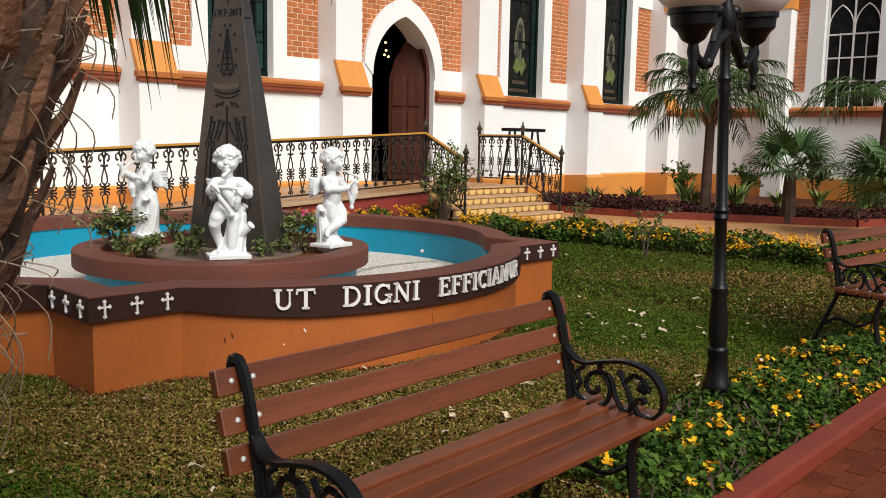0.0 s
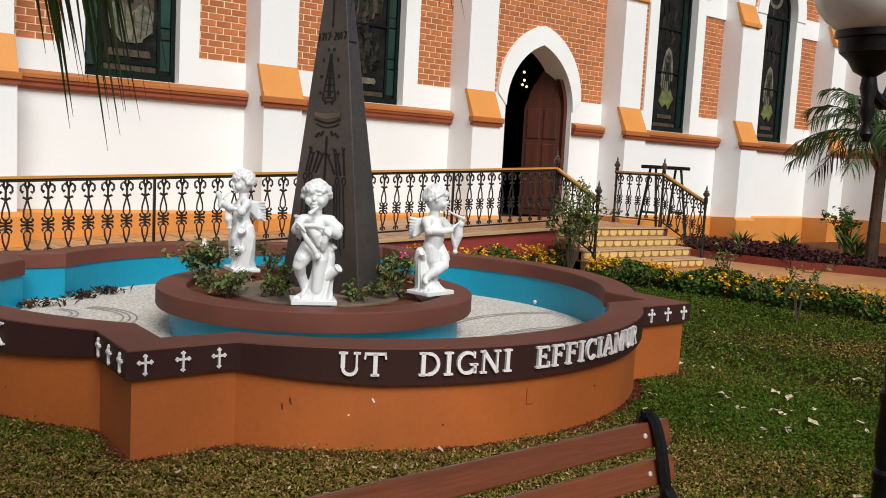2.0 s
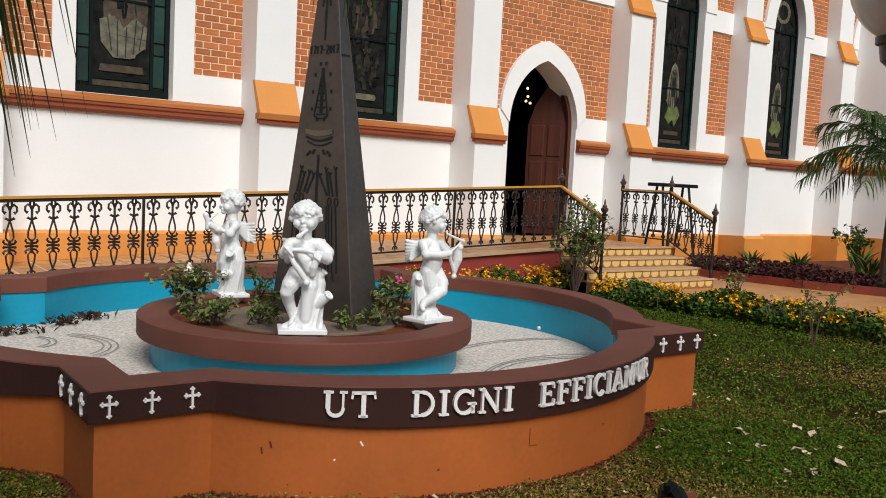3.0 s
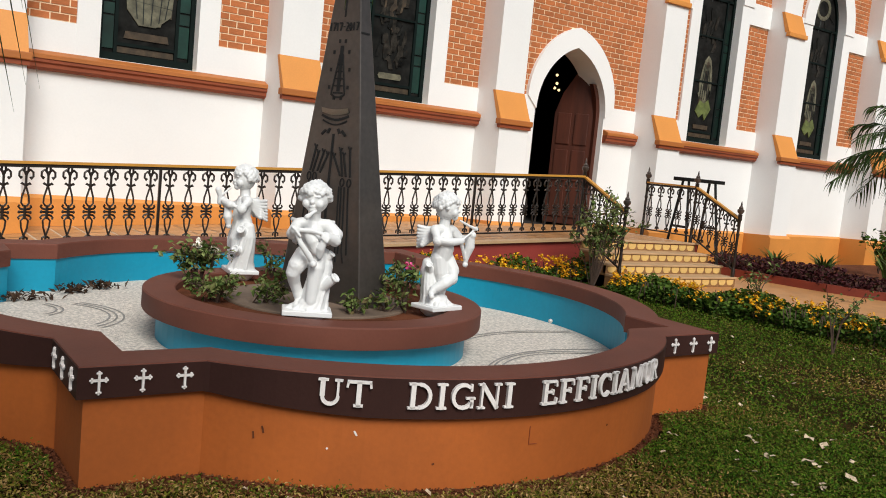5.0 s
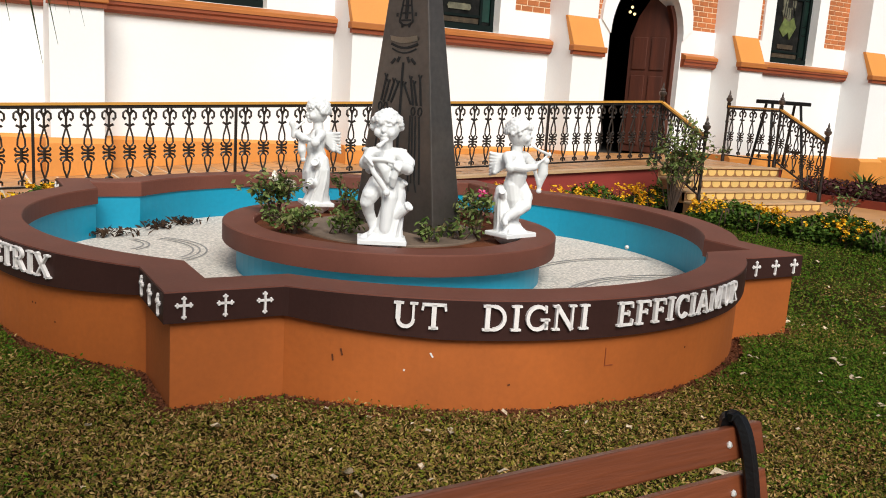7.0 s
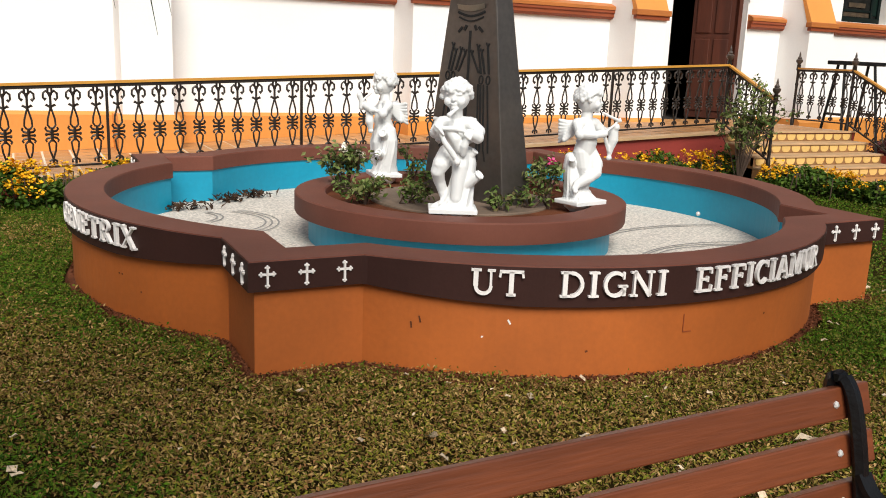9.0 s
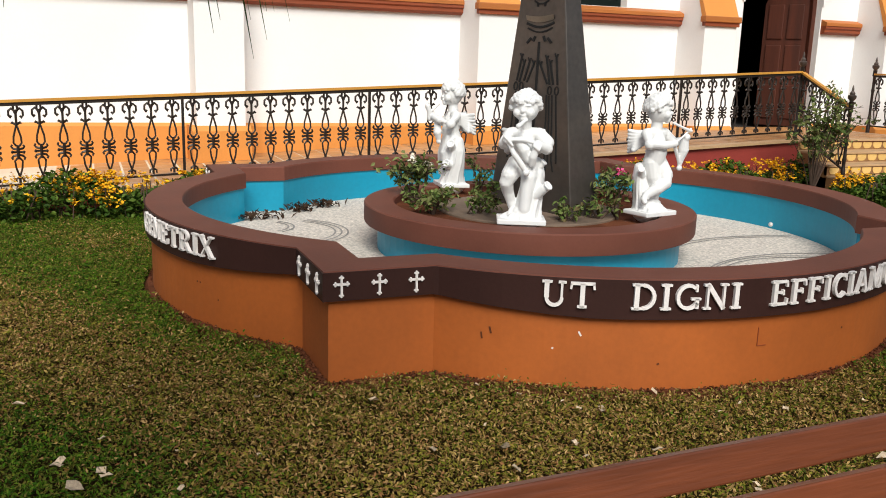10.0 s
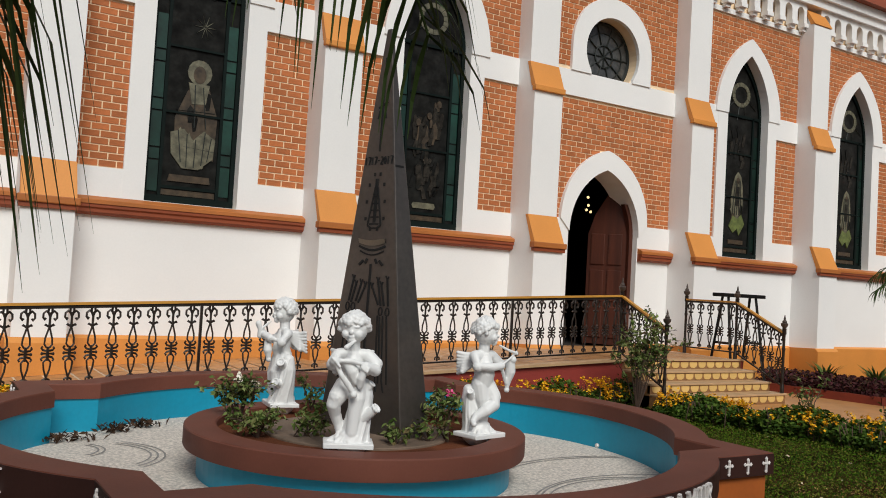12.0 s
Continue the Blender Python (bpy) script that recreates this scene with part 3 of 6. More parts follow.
# ---- statues ----
def cherub(label, m, kind):
    """A plain white child figure on a slab, leaning on a stump, one skin."""
    rs = random.Random(kind + 3)
    bm = bmesh.new()

    def limb(pts, radii):
        tube(bm, pts, list(radii), 14)
        for p, r in zip(pts, radii):
            ball(bm, p, r, 2)

    # slab, with a low mound that runs up into a tree stump
    box(bm, -0.155, 0.155, -0.115, 0.115, 0, 0.032)
    stump = {1: ([(0.024, 0.005, 0.03), (0.040, 0.005, 0.08), (0.052, 0.01, 0.16), (0.062, 0.015, 0.25), (0.076, 0.02, 0.33), (0.084, 0.025, 0.385)], [0.104, 0.086, 0.076, 0.074, 0.066, 0.044]),
             2: ([(0.0, 0.03, 0.03), (-0.02, 0.045, 0.09), (-0.045, 0.055, 0.18), (-0.062, 0.06, 0.27), (-0.075, 0.06, 0.33)], [0.112, 0.086, 0.066, 0.058, 0.040]),
             0: ([(0.030, 0.0, 0.03), (0.060, 0.0, 0.10), (0.085, 0.01, 0.20), (0.100, 0.015, 0.30), (0.105, 0.02, 0.37)], [0.112, 0.088, 0.074, 0.066, 0.046])}[kind]
    limb(*stump)
    # bark ridges that climb the stump
    for k in range(6):
        a = radians(175 + 36 * k + rs.uniform(-16, 16))
        line = []
        for (x, y, z), r in list(zip(*stump))[:5]:
            line.append((x + (r - 0.002) * math.cos(a + 1.6 * z), y + (r - 0.004) * math.sin(a + 1.6 * z), z + rs.uniform(-.012, .012)))
        limb(line[:4] if k % 2 else line, [0.013, 0.009, 0.012, 0.006, 0.004][:4 if k % 2 else 5])
    for k in range(7):
        a = radians(150 + 40 * k)
        limb([(0.05 * math.cos(a), 0.04 * math.sin(a), 0.05), (0.125 * math.cos(a), 0.092 * math.sin(a), 0.034)], [0.035, 0.014])
    # sawn branch stubs with a hollow end
    for x0, y0, z0, x1, y1, z1, r in {1: ((0.085, -0.03, 0.185, 0.140, -0.065, 0.238, 0.036), (0.085, 0.0, 0.35, 0.115, -0.01, 0.385, 0.028)), 2: ((-0.075, 0.03, 0.27, -0.115, 0.0, 0.315, 0.026),),
                                      0: ((0.105, -0.03, 0.17, 0.150, -0.075, 0.195, 0.034), (0.105, -0.01, 0.31, 0.150, -0.045, 0.345, 0.038))}[kind]:
        limb([(x0, y0, z0), (x1, y1, z1)], [r * 1.05, r * 0.85])
        d = Vector((x1 - x0, y1 - y0, z1 - z0)).normalized()
        u = d.cross(Vector((0, 0, 1))).normalized()
        w = d.cross(u)
        rim = [Vector((x1, y1, z1)) + d * r * 0.75 + (u * math.cos(2 * math.pi * k / 10) + w * math.sin(2 * math.pi * k / 10)) * r * 0.78 for k in range(11)]
        tube(bm, rim, r * 0.27, 6)
    # legs
    if kind == 1:
        limb([(-0.040, 0.0, 0.385), (-0.085, -0.040, 0.310), (-0.104, -0.040, 0.262), (-0.090, 0.0, 0.200), (-0.068, 0.02, 0.140), (-0.055, 0.015, 0.08), (-0.070, -0.03, 0.05)], [0.062, 0.056, 0.046, 0.038, 0.033, 0.024, 0.022])
        limb([(0.035, -0.005, 0.385), (0.036, -0.042, 0.300), (0.026, -0.050, 0.200), (0.018, -0.055, 0.09)], [0.062, 0.052, 0.042, 0.038])
    elif kind == 2:
        limb([(0.035, 0.0, 0.375), (0.060, -0.060, 0.285), (0.040, -0.085, 0.232), (-0.030, -0.080, 0.195), (-0.095, -0.045, 0.150), (-0.125, -0.050, 0.120), (-0.140, -0.075, 0.105)], [0.068, 0.058, 0.048, 0.042, 0.032, 0.024, 0.020])
        limb([(-0.020, 0.0, 0.375), (-0.010, -0.020, 0.270), (0.018, -0.010, 0.170), (0.030, 0.0, 0.075), (0.050, -0.050, 0.050)], [0.066, 0.056, 0.046, 0.034, 0.026])
    else:
        limb([(-0.040, 0.0, 0.375), (-0.052, -0.035, 0.260), (-0.052, -0.010, 0.165), (-0.050, 0.0, 0.070), (-0.060, -0.060, 0.050)], [0.066, 0.056, 0.046, 0.034, 0.026])
        limb([(0.040, -0.005, 0.375), (0.052, -0.055, 0.270), (0.050, -0.045, 0.150), (0.048, -0.04, 0.060)], [0.066, 0.058, 0.050, 0.046])
        for k in range(5):
            x = -0.075 + 0.035 * k
            limb([(x * 0.8, -0.055, 0.40), (x, -0.085 + 0.012 * (k % 2), 0.26), (x * 1.05, -0.070, 0.10)], [0.018, 0.020, 0.022])
    # trunk of the body, belly and shoulders
    limb([(0, 0.0, 0.385), (0, -0.022, 0.450), (0, -0.008, 0.520), (0, 0.0, 0.565)], [0.074, 0.073, 0.068, 0.058])
    ball(bm, (0, -0.062, 0.440), 0.036, 2, (1.2, .7, 1.0))
    limb([(-0.075, 0.0, 0.578), (0.075, 0.0, 0.578)], [0.040, 0.040])
    limb([(0, 0, 0.59), (0, -0.005, 0.67)], [0.042, 0.040])
    # arms and what they hold
    if kind == 1:
        limb([(-0.090, 0.0, 0.575), (-0.128, -0.030, 0.510), (-0.130, -0.085, 0.520), (-0.112, -0.125, 0.545)], [0.040, 0.038, 0.032, 0.034])
        limb([(0.090, 0.0, 0.575), (0.142, -0.020, 0.525), (0.138, -0.060, 0.490), (0.075, -0.115, 0.515)], [0.044, 0.046, 0.040, 0.034])
        for k in range(4):
            limb([(-0.130 + 0.012 * k, -0.150, 0.565 - 0.012 * k), (-0.112 + 0.010 * k, -0.158, 0.548 - 0.012 * k)], [0.010, 0.009])
            limb([(0.056 + 0.012 * k, -0.142, 0.530 - 0.008 * k), (0.052 + 0.010 * k, -0.148, 0.510 - 0.008 * k)], [0.010, 0.009])
        limb([(-0.050, -0.140, 0.632), (-0.025, -0.125, 0.652), (0.002, -0.108, 0.672)], [0.017, 0.012, 0.010])
        limb([(-0.108, -0.135, 0.535), (-0.070, -0.140, 0.460), (-0.025, -0.130, 0.400), (0.008, -0.125, 0.352)], [0.014, 0.017, 0.019, 0.017])
        ball(bm, (0.012, -0.128, 0.340), 0.024, 2)
        limb([(0.070, -0.125, 0.500), (0.052, -0.115, 0.440), (0.050, -0.095, 0.390)], [0.020, 0.026, 0.020])
        limb([(-0.085, -0.130, 0.548), (-0.01, -0.125, 0.548), (0.060, -0.122, 0.530)], [0.013, 0.018, 0.013])
        limb([(-0.035, -0.09, 0.53), (0.0, -0.095, 0.48), (0.020, -0.085, 0.42)], [0.036, 0.038, 0.026])
    elif kind == 2:
        limb([(0.090, 0.0, 0.575), (0.142, -0.045, 0.515), (0.150, -0.105, 0.530), (0.150, -0.150, 0.560)], [0.040, 0.036, 0.030, 0.028])
        limb([(-0.090, 0.0, 0.575), (-0.108, -0.050, 0.505), (-0.020, -0.110, 0.505), (0.055, -0.130, 0.515)], [0.042, 0.038, 0.030, 0.026])
        limb([(0.040, -0.115, 0.660), (0.095, -0.150, 0.630), (0.165, -0.172, 0.605)], [0.008, 0.010, 0.012])
        limb([(0.060, -0.135, 0.525), (0.115, -0.155, 0.570), (0.170, -0.165, 0.620)], [0.008, 0.008, 0.008])
        limb([(0.150, -0.135, 0.545), (0.158, -0.125, 0.470), (0.150, -0.110, 0.400), (0.146, -0.110, 0.352)], [0.030, 0.038, 0.026, 0.014])
        ball(bm, (0.146, -0.110, 0.338), 0.021, 2)
        limb([(0.060, -0.125, 0.505), (0.098, -0.120, 0.440), (0.128, -0.115, 0.385)], [0.014, 0.013, 0.011])
    else:
        limb([(-0.090, 0.0, 0.575), (-0.132, -0.060, 0.515), (-0.080, -0.140, 0.545), (-0.025, -0.175, 0.580)], [0.040, 0.038, 0.030, 0.028])
        limb([(0.090, 0.0, 0.575), (0.138, -0.055, 0.510), (0.085, -0.135, 0.540), (0.025, -0.165, 0.560)], [0.042, 0.040, 0.032, 0.028])
        limb([(-0.010, -0.195, 0.545), (0.0, -0.200, 0.600), (0.0, -0.215, 0.645)], [0.022, 0.018, 0.024])
        limb([(0.0, -0.190, 0.60), (0.0, -0.120, 0.665)], [0.010, 0.009])
        limb([(0.035, -0.140, 0.520), (0.050, -0.140, 0.440), (0.045, -0.130, 0.385)], [0.026, 0.034, 0.020])
        ball(bm, (0.045, -0.128, 0.368), 0.022, 2)
    # wings of overlapping feathers
    for w in (-1, 1):
        for k in range(7):
            limb([(w * 0.040, 0.065, 0.575 - 0.010 * k), (w * (0.080 + 0.004 * k), 0.105, 0.575 - 0.020 * k), (w * (0.130 - 0.006 * k), 0.135 + 0.004 * k, 0.590 - 0.026 * k)], [0.024, 0.020, 0.013])
    # head and curls, turned a little
    turn = Matrix.Rotation(radians({1: -16, 2: 42, 0: 10}[kind]), 4, 'Z') @ Matrix.Rotation(radians(8), 4, 'X')
    hc = Vector((0, -0.012, 0.742))

    def on_head(x, y, z):
        return hc + (turn @ Vector((x, y, z)))

    ball(bm, hc, 0.084, 3, (0.98, 1.0, 1.08))
    for w in (-1, 1):
        ball(bm, on_head(w * 0.040, -0.060, -0.022), 0.030, 2)
        ball(bm, on_head(w * 0.031, -0.071, 0.026), 0.014, 2, (1.5, .8, .5))
    ball(bm, on_head(0, -0.090, -0.006), 0.014, 2)
    ball(bm, on_head(0, -0.070, -0.056), 0.025, 2)
    ball(bm, on_head(0, -0.084, -0.034), 0.012, 2, (1.5, 1, 1))
    for k in range(110):
        z = 1 - 1.25 * (k + 0.5) / 110
        a = k * 2.39996
        q = math.sqrt(max(0, 1 - z * z))
        d = Vector((math.cos(a) * q, math.sin(a) * q, z))
        if d.y < -0.35 and d.z < 0.40 or d.z < -0.1 and d.y < 0.1:
            continue
        ball(bm, on_head(d.x * 0.090, d.y * 0.092 + 0.006, d.z * 0.098 + 0.006), rs.uniform(0.015, 0.027), 1)
    ob = part("cherub_statue", bm, STATUE)
    rem = ob.modifiers.new("skin", 'REMESH')
    rem.mode, rem.voxel_size, rem.use_smooth_shade = 'VOXEL', 0.0046, True
    sm = ob.modifiers.new("soften", 'SMOOTH')
    sm.factor, sm.iterations = 0.5, 1
    ob.matrix_basis = m
    return tagged(ob, label, "statue", "statues round the obelisk")


CZ = 0.488
cherub("white plaster child statue blowing a pipe beside a tree stump", pose(1.61, 1.215, CZ, 0, 0, -24) @ Matrix.Diagonal((1, 1, 0.98, 1)), 1)
cherub("white plaster winged child statue seen in profile with a horn", pose(1.81, 2.86, CZ, 0, 0, -98), 0)
cherub("white plaster child statue playing a small bow instrument", pose(2.655, 1.29, CZ, 0, 0, 12) @ Matrix.Scale(0.965, 4), 2)


# ---- church wall ----
WY = 7.60                    # face of the masonry behind bricks and plaster bands
FRONT = 7.555                # face of the plaster bands
BAYS = [2.25 + 3.6 * k for k in range(-4, 6)]
DOOR_BAY = 9.45
TOP = 8.6
WX0, WX1 = BAYS[0] - 1.8, BAYS[-1] + 1.8


def pointed(w, spring, apex, n=12):
    """Right half of a pointed arch, from the springing up to the tip: (x from the middle, z)."""
    h = apex - spring
    r = (w * w + h * h) / (2 * w)
    a1 = math.asin(min(1, h / r))
    return [(w - r + r * math.cos(a1 * k / n), spring + r * math.sin(a1 * k / n)) for k in range(n + 1)]


def arch_wall(bm, xc, half, z0, z1, w, base, spring, apex, y0, y1):
    """A piece of wall with a pointed opening, in two halves, pushed from y0 to y1."""
    curve = pointed(w, spring, apex)
    right = [(half, z0)] + ([(half, z1), (0, z1)]) + curve[::-1] + [(w, base)]
    if base > z0:
        right += [(0, base), (0, z0)]
    else:
        right += []
    for s in (1, -1):
        prism(bm, [(xc + s * x, z) for x, z in right], y0, y1)


def round_wall(bm, xc, half, z0, z1, zc, r, y0, y1):
    for s in (1, -1):
        pts = [(0, z0), (half, z0), (half, z1), (0, z1)] + [(r * math.sin(math.pi * k / 20), zc + r * math.cos(math.pi * k / 20)) for k in range(21)]
        prism(bm, [(xc + s * x, z) for x, z in pts], y0, y1)


SHIFT = 0.05                 # windows stand a little off the middle of their bays
WIN = dict(w=0.66, base=2.36, spring=5.15, apex=6.46)
DOOR = dict(w=0.80, base=0.60, spring=2.55, apex=3.66)
CUT_W = 0.88                 # rough opening behind the plaster of the door arch
bm = bmesh.new()
for xc in BAYS:
    if abs(xc - DOOR_BAY) < 0.1:
        arch_wall(bm, xc, 1.8, 0.0, 4.86, CUT_W, 0.0, DOOR["spring"], DOOR["apex"] + 0.10, WY, 8.05)
        round_wall(bm, xc, 1.8, 4.86, TOP, 5.71, 0.62, WY, 8.05)
    else:
        arch_wall(bm, xc + SHIFT, 1.8, 0.0, TOP, WIN["w"], WIN["base"], WIN["spring"], WIN["apex"], WY, 8.05)
wall_north = tagged(part("wall_north", bm, MORTAR), "white plastered church wall with orange brick panels", "wall", kind="structure")

# plaster bands and surrounds
bm = bmesh.new()
bm2 = bmesh.new()
for xc in BAYS:
    door = abs(xc - DOOR_BAY) < 0.1
    L, R = xc - 1.56, xc + 1.61
    if door:
        for a, b in ((L, xc - DOOR["w"]), (xc + DOOR["w"], R)):
            box(bm, a, b, FRONT, WY + 0.01, 0.0, 2.75)
        for s in (1, -1):
            a, b = sorted((xc + s * DOOR["w"], xc + s * 0.93))
            box(bm, a, b, WY + 0.012, 8.04, 0.0, 2.56)
        o, i = pointed(1.00, 2.75, 4.0), pointed(DOOR["w"], DOOR["spring"], DOOR["apex"])
        for s in (1, -1):
            prism(bm, [(xc + s * x, z) for x, z in o + i[::-1] + [(DOOR["w"], 2.75)][:0]], FRONT - 0.03, 8.045)
        box(bm, L, R, FRONT, WY + 0.01, 4.84, 5.27)
        # hood of the round window, straight sides and a round head
        for s in (1, -1):
            pts = [(0.92, 5.27), (0.92, 5.75)] + [(0.92 * math.cos(math.pi / 2 * k / 14), 5.75 + 0.92 * math.sin(math.pi / 2 * k / 14)) for k in range(1, 15)]
            pts += [(0.62 * math.sin(math.pi * k / 20), 5.71 + 0.62 * math.cos(math.pi * k / 20)) for k in range(15)] + [(0.62 * math.sin(math.pi * .72), 5.27)]
            prism(bm, [(xc + s * x, z) for x, z in pts], FRONT - 0.025, WY + 0.01)
    else:
        box(bm, L, R, FRONT, WY + 0.01, 0.0, 2.36)
        for a, b in ((L, xc + SHIFT - 0.87), (xc + SHIFT + 0.87, R)):
            box(bm, a, b, FRONT, WY + 0.01, 2.36, 2.72)
            box(bm, a, b, FRONT, WY + 0.01, 4.82, 5.25)
        for s in (1, -1):
            a, b = sorted((xc + SHIFT + s * 0.60, xc + SHIFT + s * 0.87))
            box(bm, a, b, FRONT - 0.005, 7.845, 2.355, 5.15)
        o, i = pointed(0.95, 5.15, 6.70), pointed(0.60, 5.15, 6.36)
        for s in (1, -1):
            prism(bm, [(xc + SHIFT + s * x, z) for x, z in o + i[::-1]], FRONT - 0.025, 7.845)
    # corbel table under the eaves
    box(bm, L, R, FRONT, WY + 0.01, 7.08, 7.18)
    box(bm2, xc - 1.8, xc + 1.8, 7.34, WY + 0.01, 7.70, 7.86)
    box(bm2, xc - 1.8, xc + 1.8, 7.26, WY + 0.01, 7.86, 8.05)
    for k in range(8):
        x = L + 0.195 + k * 0.39
        half = [(0.195, 7.70), (0.0, 7.70)] + pointed(0.11, 7.5, 7.62, 5)[::-1] + [(0.11, 7.28), (0.195, 7.28)]
        for s in (1, -1):
            prism(bm2, [(x + s * u, z) for u, z in half], 7.42, 7.55)
        box(bm2, x + 0.10, x + 0.29, 7.40, 7.56, 7.22, 7.30)
        box(bm2, x + 0.13, x + 0.26, 7.46, 7.56, 7.15, 7.22)
part("plaster_band", bm, WHITE, wall_north, "smooth white plaster bands and window surrounds")
part("corbel_table", bm2, WHITE, wall_north, "white arcaded cornice")

# ledge and base course
for xc in BAYS:
    door = abs(xc - DOOR_BAY) < 0.1
    spans = ((xc - 1.56, xc - DOOR["w"] - 0.24), (xc + DOOR["w"] + 0.02, xc + 1.61)) if door else ((xc - 1.56, xc + 1.61),)
    for a, b in spans:
        bm = bmesh.new()
        prism(bm, [(FRONT, 2.355), (7.44, 2.31), (7.43, 2.30), (7.43, 2.255), (FRONT, 2.255)], a, b, "x")
        part("sill_ledge", bm, LEDGE, wall_north, "ochre window ledge moulding")
        bm = bmesh.new()
        prism(bm, [(FRONT, 2.254), (7.442, 2.254), (7.442, 2.215), (7.465, 2.195), (7.465, 2.155), (7.50, 2.125), (FRONT, 2.12)], a, b, "x")
        part("ledge_moulding", bm, RUST, wall_north, "rust painted lower moulding")
        bm = bmesh.new()
        prism(bm, [(FRONT, 0.66), (7.49, 0.62), (7.49, 0.0), (FRONT, 0.0)], a, b, "x")
        part("base_course", bm, OCHRE, wall_north, "ochre painted base course")

# buttresses
BUTT = [(FRONT + 0.05, 0.0), (6.92, 0.0), (6.92, 2.13), (7.11, 2.68), (7.11, 4.70), (7.26, 5.12), (7.26, 7.25), (7.42, 7.55), (7.60, 7.55)]
first_b = None
for k in range(len(BAYS)):
    x = BAYS[0] - 1.72 + 3.6 * k
    if first_b is None:
        b = thing("buttress", "white plastered buttress with ochre sloping caps and base", "buttress", pose(x, 0, 0), "buttresses of the church wall", "structure")
        bm = bmesh.new()
        prism(bm, BUTT, -0.285, 0.285, "x")
        part("shaft", bm, WHITE, b)
        for (y0, z0), (y1, z1), w in (((6.895, 2.25), (7.11, 2.70), 0.295), ((7.09, 4.75), (7.26, 5.16), 0.295), ((7.24, 7.28), (7.44, 7.60), 0.295)):
            bm = bmesh.new()
            prism(bm, [(y0, z0), (y1, z1), (y1 + 0.06, z1), (y0 + 0.1, z0)], -w, w, "x")
            part("sloping_cap", bm, OCHRE, b, "ochre sloping cap")
        bm = bmesh.new()
        box(bm, -0.33, 0.33, 6.86, 6.985, 2.175, 2.262)
        part("cap_moulding", bm, LEDGE, b, bevel=0.012)
        bm = bmesh.new()
        box(bm, -0.31, 0.31, 6.885, 6.96, 2.12, 2.175)
        part("lower_moulding", bm, RUST, b)
        bm = bmesh.new()
        box(bm, -0.305, 0.305, 7.06, 7.16, 4.67, 4.76)
        part("upper_moulding", bm, OCHRE, b, bevel=0.012)
        bm = bmesh.new()
        prism(bm, [(7.56, 0.64), (6.92, 0.67), (6.85, 0.61), (6.85, 0.0), (7.56, 0.0)], -0.345, 0.345, "x")
        part("base_course", bm, OCHRE, b, "ochre painted base course")
        first_b = b
    else:
        copy_thing(first_b, pose(x, 0, 0))


